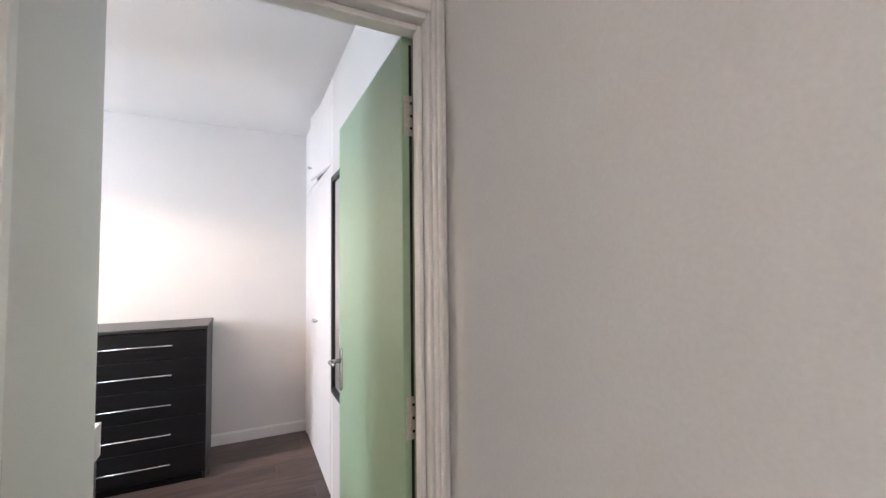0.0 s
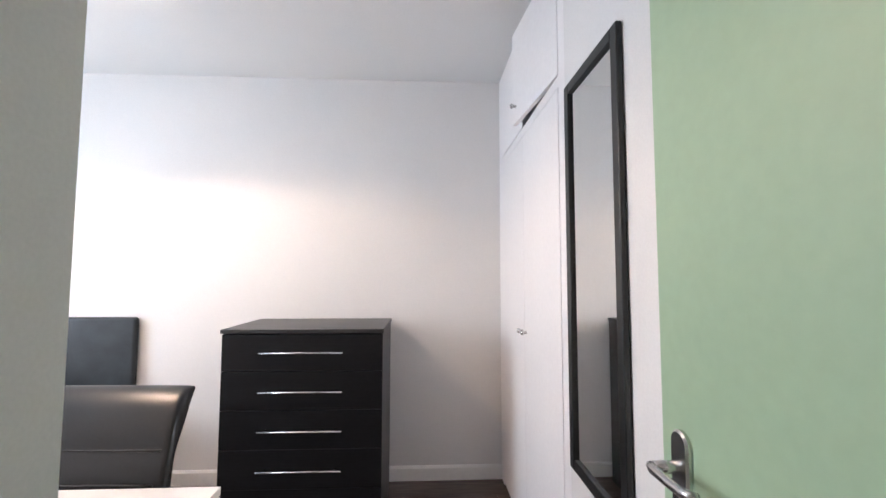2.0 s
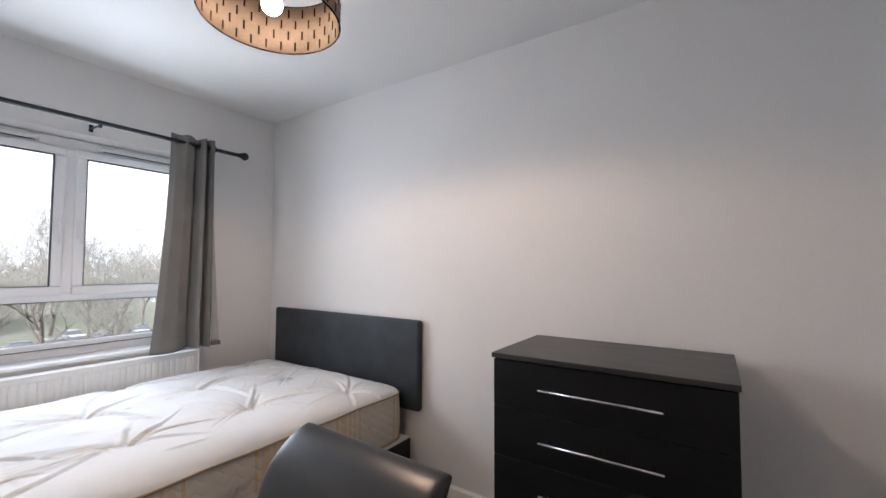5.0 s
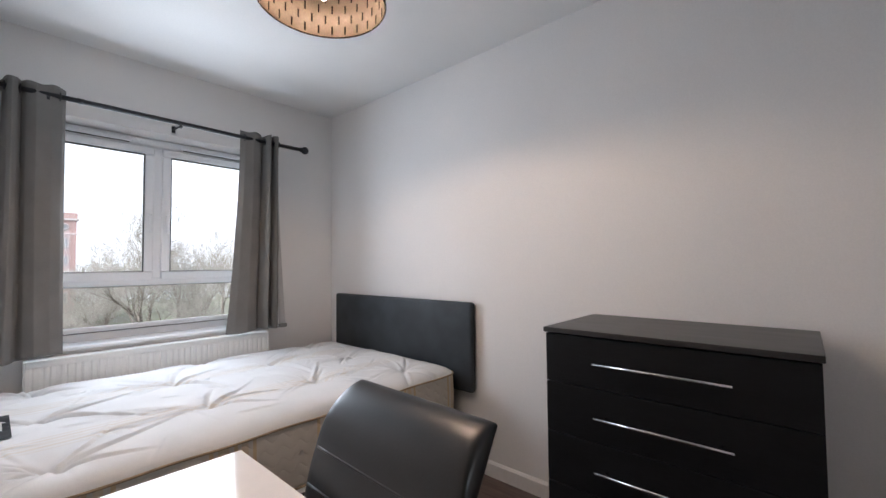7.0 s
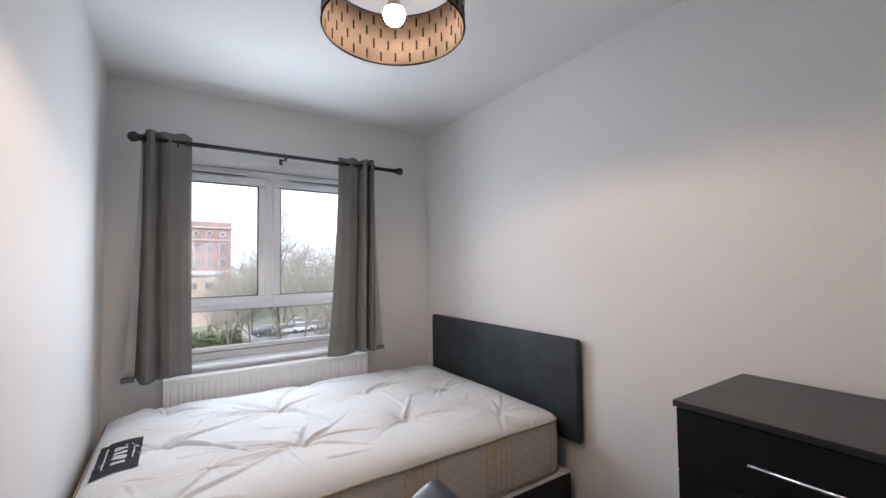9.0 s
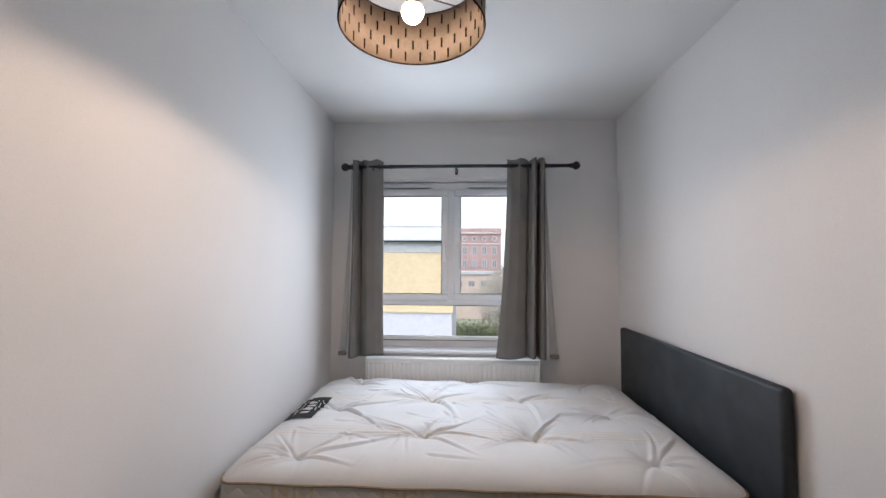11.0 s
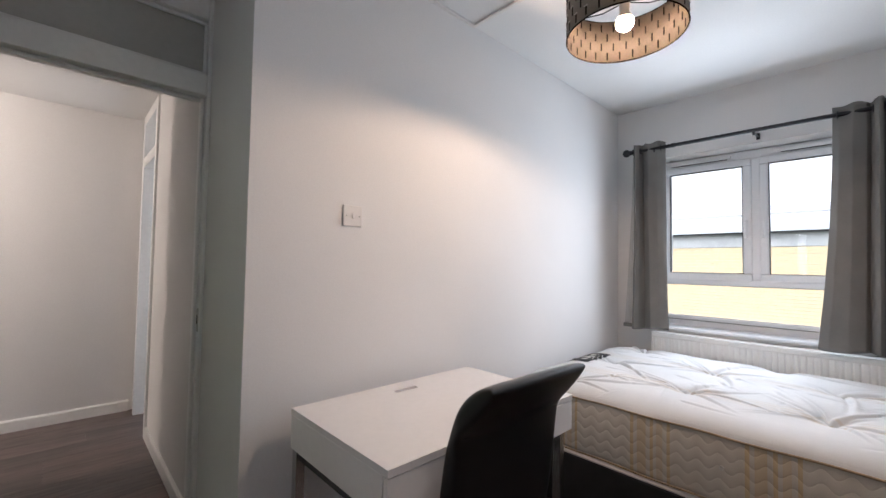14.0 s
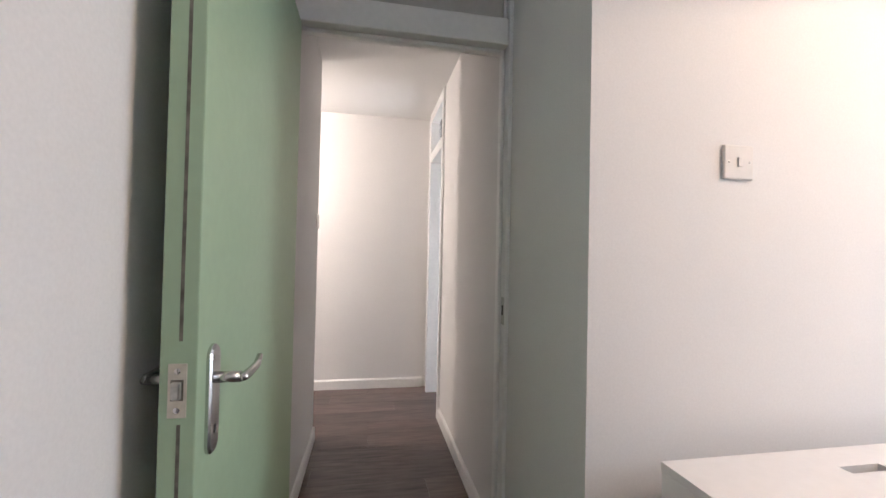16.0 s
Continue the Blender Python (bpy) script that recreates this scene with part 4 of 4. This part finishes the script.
yb = thing("clad_building", (-22, 1.9, GZ + 0.55), "yellow clad building with pale metal roof", "building")
L = 34.0
part("wall", box(-14, -0.06, -L, -0.06, -0.55, 11.0), PALE, yb, "pale lower wall")
for k in range(22):
    z = 6.92 + k * 0.147
    part("cladding_board", box(-0.06, 0.006 * (k % 2), -L, 0.0, z + 0.003, z + 0.144, 0.005, 1), YELL, yb)
    part("cladding_board", box(-13.9, -0.062, -0.06, 0.006 * (k % 2), z + 0.003, z + 0.144, 0.005, 1), YELL, yb)
part("wall_band", box(-14.0, 0.03, -L, 0.03, 10.16, 10.75, 0.02), GREYB, yb, "grey band above the cladding")
part("soffit_line", box(-14.2, 0.30, -L, 0.30, 10.751, 10.80), GASKET, yb, "dark line under the fascia")
part("fascia", box(-14.3, 0.35, -L, 0.35, 10.801, 11.50, 0.03), FASCIA, yb, "tall pale metal fascia")
bm = bmesh.new()
q = [(0.2, 11.53), (0.2, 11.60), (-5.5, 12.62), (-14.2, 11.60), (-14.2, 11.53)]
ra, rb = [bm.verts.new((x, 0.3, z)) for x, z in q], [bm.verts.new((x, -L, z)) for x, z in q]
for i in range(5):
    bm.faces.new((ra[i], ra[(i + 1) % 5], rb[(i + 1) % 5], rb[i]))
bm.faces.new(ra)
bm.faces.new(rb[::-1])
roof = part("roof", bm, ROOFM, yb, "pale metal roof")
bm = bmesh.new()
for k in range(84):
    y = 0.25 - k * 0.4
    m = Matrix.Translation((-2.65, y, 12.11)) @ pose(0, 0, 0, 0, 10.15, 0)
    box(-2.9, 2.9, -0.012, 0.012, 0, 0.012, bm=bm, m=m)
tagged(part("roof_seams", bm, ROOFM, roof), kind="stuff")
bm = bmesh.new()
for k in range(84):
    y = 0.20 - k * 0.4
    box(0.19, 0.24, y - 0.2, y - 0.05, 11.505, 11.60, bm=bm)
tagged(part("eaves_fillers", bm, GREYB, roof, "dark fillers under the roof edge"), kind="stuff")
wd2 = part("window", box(-6.0, -4.6, 0.0, 0.05, 8.0, 9.8, 0.02), STONE, yb)
part("pane", box(-5.9, -4.7, 0.051, 0.06, 8.1, 9.7), DGLASS, wd2)

rbd = thing("brick_building", (-92, 11.0, GZ), "tall red brick building with pale stone trim", "building")
part("wall", box(-14, 0, -14, 0, 0, 17.6), BRICK, rbd, "red brick wall")
part("cornice", box(-14.2, 0.3, -14, 0.3, 17.61, 17.95, 0.05), STONE, rbd, "pale stone cornice")
part("parapet", box(-14, 0.1, -14, 0.1, 17.96, 18.9, 0.05), BRICK, rbd)
part("string_course", box(-14.1, 0.15, -14, 0.15, 15.2, 15.45, 0.03), STONE, rbd)
part("string_course", box(-14.1, 0.15, -14, 0.15, 8.9, 9.2, 0.03), STONE, rbd)
for c in range(6):
    y = -1.5 - c * 2.25
    bm = bmesh.new()
    ring = [(0.04, y + 0.48 * math.cos(a * math.tau / 24), 16.5 + 0.48 * math.sin(a * math.tau / 24)) for a in range(25)]
    tube(ring, 0.13, 6, bm=bm)
    w = part("round_window", bm, STONE, rbd, "round stone window surround", True)
    part("pane", tube([(0.0, y, 16.5), (0.05, y, 16.5)], 0.42, 20), DGLASS, w)
    for z0, h in ((13.0, 1.6), (10.1, 1.5), (6.8, 1.7), (3.8, 1.7)):
        w = part("window", box(0.001, 0.10, y - 0.58, y + 0.58, z0 - 0.12, z0 + h + 0.15, 0.02, 1), STONE, rbd, "window with pale stone surround")
        for q in (-0.24, 0.24):
            part("pane", box(0.101, 0.13, y + q - 0.19, y + q + 0.19, z0, z0 + h, 0.01, 1), DGLASS, w)

tb = thing("rendered_building", (-80, 8.0, GZ), "low tan rendered building with flat pale roof", "building")
part("wall", box(-9, 0, -10, 0, 0, 8.6), TANB, tb, "tan rendered wall")
part("roof", box(-9.3, 0.3, -10, 0.3, 8.61, 9.25, 0.04), ROOFM, tb, "flat pale roof edge")
for c in range(4):
    y = -1.5 - c * 2.4
    for z0, h in ((6.3, 1.0), (2.6, 1.9)):
        w = part("window", box(0.001, 0.08, y - 0.65, y + 0.65, z0 - 0.1, z0 + h + 0.1, 0.02, 1), STONE, tb)
        for s in (-0.3, 0.3):
            part("pane", box(0.081, 0.11, y + s - 0.26, y + s + 0.26, z0, z0 + h, 0.01, 1), DGLASS, w)


def tree_meshes(seed, height):
    """Bare winter tree: tapered trunk with limbs, and a crown of fine twigs."""
    rnd = random.Random(seed)
    limbs, twigs = [], []

    def grow(p, d, ln, r, level):
        pts, rad = [p], [r]
        n = 4 if level < 3 else 3
        for k in range(n):
            d = (d + Vector((rnd.uniform(-1, 1), rnd.uniform(-1, 1), rnd.uniform(-0.5, 0.9))) * (0.10 + 0.05 * level)).normalized()
            pts.append(pts[-1] + d * ln / n)
            rad.append(r * (1 - 0.5 * (k + 1) / n))
        (limbs if level < 3 else twigs).append((pts, rad))
        if level >= 6:
            return
        kids = (5, 5, 4, 4, 3, 3)[level]
        for k in range(kids):
            f = rnd.uniform(0.35, 1.0) if k else 1.0
            i = min(n - 1, int(f * n))
            q = pts[i].lerp(pts[i + 1], min(1, f * n - i))
            side = Vector((rnd.uniform(-1, 1), rnd.uniform(-1, 1), rnd.uniform(-0.15, 0.7))).normalized()
            nd = (d * 0.75 + side * 0.85).normalized()
            grow(q, nd, ln * rnd.uniform(0.52, 0.78), max(0.006, rad[i] * rnd.uniform(0.45, 0.66)), level + 1)

    grow(Vector((0, 0, 0)), Vector((0, 0, 1)), height * 0.34, height * 0.015, 0)
    bm = bmesh.new()
    for pts, rad in limbs:
        tube(pts, rad, 6, bm=bm)
    verts, faces = [], []
    for pts, rad in twigs:
        for a, b, r0 in zip(pts, pts[1:], rad):
            d = (b - a).normalized()
            u = d.orthogonal().normalized() * max(r0 * 0.9, 0.011)
            w = d.cross(u)
            k = len(verts)
            verts += [a + u, a - 0.5 * u + 0.87 * w, a - 0.5 * u - 0.87 * w, b]
            faces += [(k, k + 1, k + 3), (k + 1, k + 2, k + 3), (k + 2, k, k + 3)]
    me = bpy.data.meshes.new("crown")
    me.from_pydata([tuple(v) for v in verts], [], faces)
    me.materials.append(TWIG)
    return mesh_of("trunk", bm, BARK, True), me


protos = []
for seed, h in ((1, 15.0), (2, 16.0), (4, 14.0)):
    tr, cr2 = tree_meshes(seed, h)
    t = thing("tree", (0, 0, GZ), "bare winter tree with a fine twiggy crown", "tree", "trees outside the window")
    o = new("trunk", tr)
    o.parent = t
    o = new("crown", cr2)
    o.parent = t
    protos.append((t, h))
spots = [(-50, 11.8, 14), (-58, 13.5, 20), (-62, 21, 14), (-55, 19, 12), (-72, 27, 18), (-66, 11.2, 12), (-77, 18, 16), (-46, 16.5, 9), (-60, 28, 13), (-82, 34, 17), (-63, 8.6, 10.5), (-88, 25, 17), (-38, 9.3, 7), (-40, 13.5, 8), (-12, 12.3, 6.5), (-90, 15, 16), (-70, 32, 15), (-95, 30, 18), (-64, 6.5, 9), (-70, 8.8, 11), (-61, 5.4, 8), (-75, 7.2, 12), (-68, 10, 10), (-52, 6.8, 7), (-56, 9.6, 9), (-57, 16.5, 11)]
rnd = random.Random(21)
for k, (x, y, h) in enumerate(spots):
    t, ph = protos[k % 3]
    s = h / ph
    m = pose(x, y, GZ, 0, 0, rnd.uniform(0, 360))
    if k < 3:
        t.matrix_basis = m
        t.scale = (s, s, s)
    else:
        c = copy_thing(t, m)
        c.scale = (s, s, s)

# far wood: a belt of tiny twig clumps
rnd = random.Random(5)
verts, faces = [], []
for k in range(9000):
    y = rnd.uniform(-10, 110)
    x = -125 - rnd.uniform(0, 30)
    top = 9.0 + 2.2 * math.sin(y * 0.21) + 1.6 * math.sin(y * 0.53 + 1) + rnd.uniform(-1.5, 1.0)
    z = GZ + top * (1 - rnd.random() ** 1.6)
    s = rnd.uniform(0.3, 1.0)
    a = rnd.uniform(0, math.tau)
    i = len(verts)
    verts += [(x, y - s * 0.5, z), (x + 0.3 * math.cos(a), y + s * 0.5, z + s * 0.3 * math.sin(a)), (x, y + 0.2 * s * math.cos(a), z + s)]
    faces.append((i, i + 1, i + 2))
me = bpy.data.meshes.new("far_wood")
me.from_pydata(verts, [], faces)
# distance haze put into the pale twig colour
FARW = mat("hazed_far_twigs", (0.36, 0.37, 0.365), 0.95, var=0.2, scale=0.1, fine=1, bump=0.0)
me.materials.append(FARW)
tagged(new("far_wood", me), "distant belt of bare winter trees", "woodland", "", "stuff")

# pale overcast distance closing the view at the horizon
HAZE = bpy.data.materials.new("overcast_distance")
HAZE.use_nodes = True
hz_bsdf = HAZE.node_tree.nodes["Principled BSDF"]
hz_bsdf.inputs["Base Color"].default_value = (0.0, 0.0, 0.0, 1)
hz_bsdf.inputs["Specular IOR Level"].default_value = 0.0
hz_bsdf.inputs["Emission Color"].default_value, hz_bsdf.inputs["Emission Strength"].default_value = (0.95, 0.965, 1.0, 1), 1.4
bm = bmesh.new()
low, high = [], []
for k in range(49):
    a = k * math.tau / 48
    low.append(bm.verts.new((420 * math.cos(a), 420 * math.sin(a), GZ - 0.5)))
    high.append(bm.verts.new((420 * math.cos(a), 420 * math.sin(a), 62)))
for k in range(48):
    bm.faces.new((low[k], low[k + 1], high[k + 1], high[k]))
solid("backdrop", bm, HAZE, "pale white overcast sky at the horizon", "sky", smooth=True)

RUBBER = mat("tyre_rubber", (0.02, 0.02, 0.02), 0.8, var=0.1)


def car(x, y, rz, paint, label):
    c = thing("car", (x, y, GZ + 0.05), label, "car", "parked cars", rz=rz)
    bm = box(-2.1, 2.1, -0.85, 0.85, 0.30, 0.85, 0.14, 3)
    part("body", bm, paint, c, "", True)
    bm = box(-1.25, 0.95, -0.74, 0.74, 0.80, 1.42, 0.16, 3)
    for v in bm.verts:
        if v.co.z > 1.1:
            v.co.x *= 0.78
            v.co.y *= 0.88
    cab = part("cabin", bm, DGLASS, c, "dark glazed cabin", True)
    bm = box(-0.95, 0.70, -0.62, 0.62, 1.40, 1.46, 0.03)
    part("roof", bm, paint, cab)
    for wx in (-1.3, 1.3):
        for s in (-1, 1):
            w = part("wheel", tube([(wx, s * 0.72, 0.31), (wx, s * 0.88, 0.31)], 0.31, 18), RUBBER, c)
            part("rim", tube([(wx, s * 0.881, 0.31), (wx, s * 0.895, 0.31)], 0.19, 14), CHROME, w)


CARW = mat("white_car_paint", (0.75, 0.76, 0.78), 0.25, var=0.03, coat=0.5)
CARS = mat("silver_car_paint", (0.42, 0.44, 0.47), 0.3, 0.4, var=0.05, coat=0.5)
CARD = mat("dark_car_paint", (0.05, 0.06, 0.08), 0.25, var=0.1, coat=0.5)
for x, y, rz, pm, lb in ((-63, 15.2, 90, CARW, "white parked car on the asphalt"), (-63.5, 17.7, 92, CARW, "white parked car on the asphalt"), (-64, 20.3, 88, CARS, "silver parked car on the asphalt"), (-63, 12.8, 90, CARD, "dark parked car on the asphalt"), (-69, 18.5, 0, CARS, "silver parked car on the asphalt"), (-62, 23.5, 90, CARW, "white parked car on the asphalt"), (-68, 25.5, 0, CARD, "dark parked car on the asphalt"), (-62.5, 26.5, 90, CARS, "silver parked car on the asphalt")):
    car(x, y, rz, pm, lb)
HEDGE = mat("hedge_leaves", (0.09, 0.10, 0.05), 0.9, var=0.3, scale=0.6, fine=4, bump=0.3)
rnd = random.Random(9)
verts, faces = [], []
for k in range(3500):
    x, y, z = -59.5 + rnd.gauss(0, 0.45), rnd.uniform(0.5, 9.0), GZ + abs(rnd.gauss(0, 0.8)) * 0.9
    s, a = rnd.uniform(0.08, 0.22), rnd.uniform(0, math.tau)
    i = len(verts)
    verts += [(x, y - s, z), (x + s * math.cos(a), y + s, z + s * math.sin(a)), (x - 0.4 * s, y, z + s)]
    faces.append((i, i + 1, i + 2))
me = bpy.data.meshes.new("hedge")
me.from_pydata(verts, [], faces)
me.materials.append(HEDGE)
tagged(new("hedge", me), "low dark hedge behind the lawn", "hedge", "", "stuff")

# ---- laminate floor: one sheet below, planks on top ----
FLOORM = mat("dark_laminate", (0.112, 0.080, 0.070), 0.34, var=0.3, scale=5, fine=55, bump=0.06, stretch=(0.12, 1, 1), spec=0.45)
nn, ll = FLOORM.node_tree.nodes, FLOORM.node_tree.links
oi, hsv, mr2 = nn.new("ShaderNodeObjectInfo"), nn.new("ShaderNodeHueSaturation"), nn.new("ShaderNodeMapRange")
mr2.inputs[3].default_value, mr2.inputs[4].default_value = 0.86, 1.16
ll.new(oi.outputs["Random"], mr2.inputs[0])
ll.new(mr2.outputs[0], hsv.inputs["Value"])
pb = nn["Principled BSDF"]
shift = nn.new("ShaderNodeVectorMath")
shift.operation = "SCALE"
shift.inputs[0].default_value = (7.3, 5.1, 3.7)
ll.new(oi.outputs["Random"], shift.inputs["Scale"])
ll.new(shift.outputs[0], nn["Mapping"].inputs["Location"])
ll.new(pb.inputs["Base Color"].links[0].from_socket, hsv.inputs["Color"])
ll.new(hsv.outputs[0], pb.inputs["Base Color"])
floor = solid("floor", box(-3.55, 3.3, -2.3, 3.71, -0.1, -0.008), DARK, "dark brown wood laminate floor", "floor")
PLANKS = {}


def plank(x0, x1, y):
    ln = round(x1 - x0, 3)
    if ln not in PLANKS:
        PLANKS[ln] = mesh_of("plank", box(0.0003, ln - 0.0003, 0.0003, 0.1897, -0.008, 0, 0.0006, 1), FLOORM)
    ob = new("plank", PLANKS[ln])
    ob.location, ob.parent = (x0, y, 0), floor


for r in range(32):
    y = -2.3 + r * 0.19
    a, b = (-3.5, 0.56) if y > 1.3 else ((-0.5, 0.7) if y > -0.4 else (-2.6, 3.3))
    x = a - (0.25, 0.85, 0.55, 1.05)[r % 4]
    while x < b:
        x0, x1 = max(x, a), min(x + 1.2, b)
        if x1 - x0 > 0.06:
            plank(x0, x1, y)
        x += 1.2
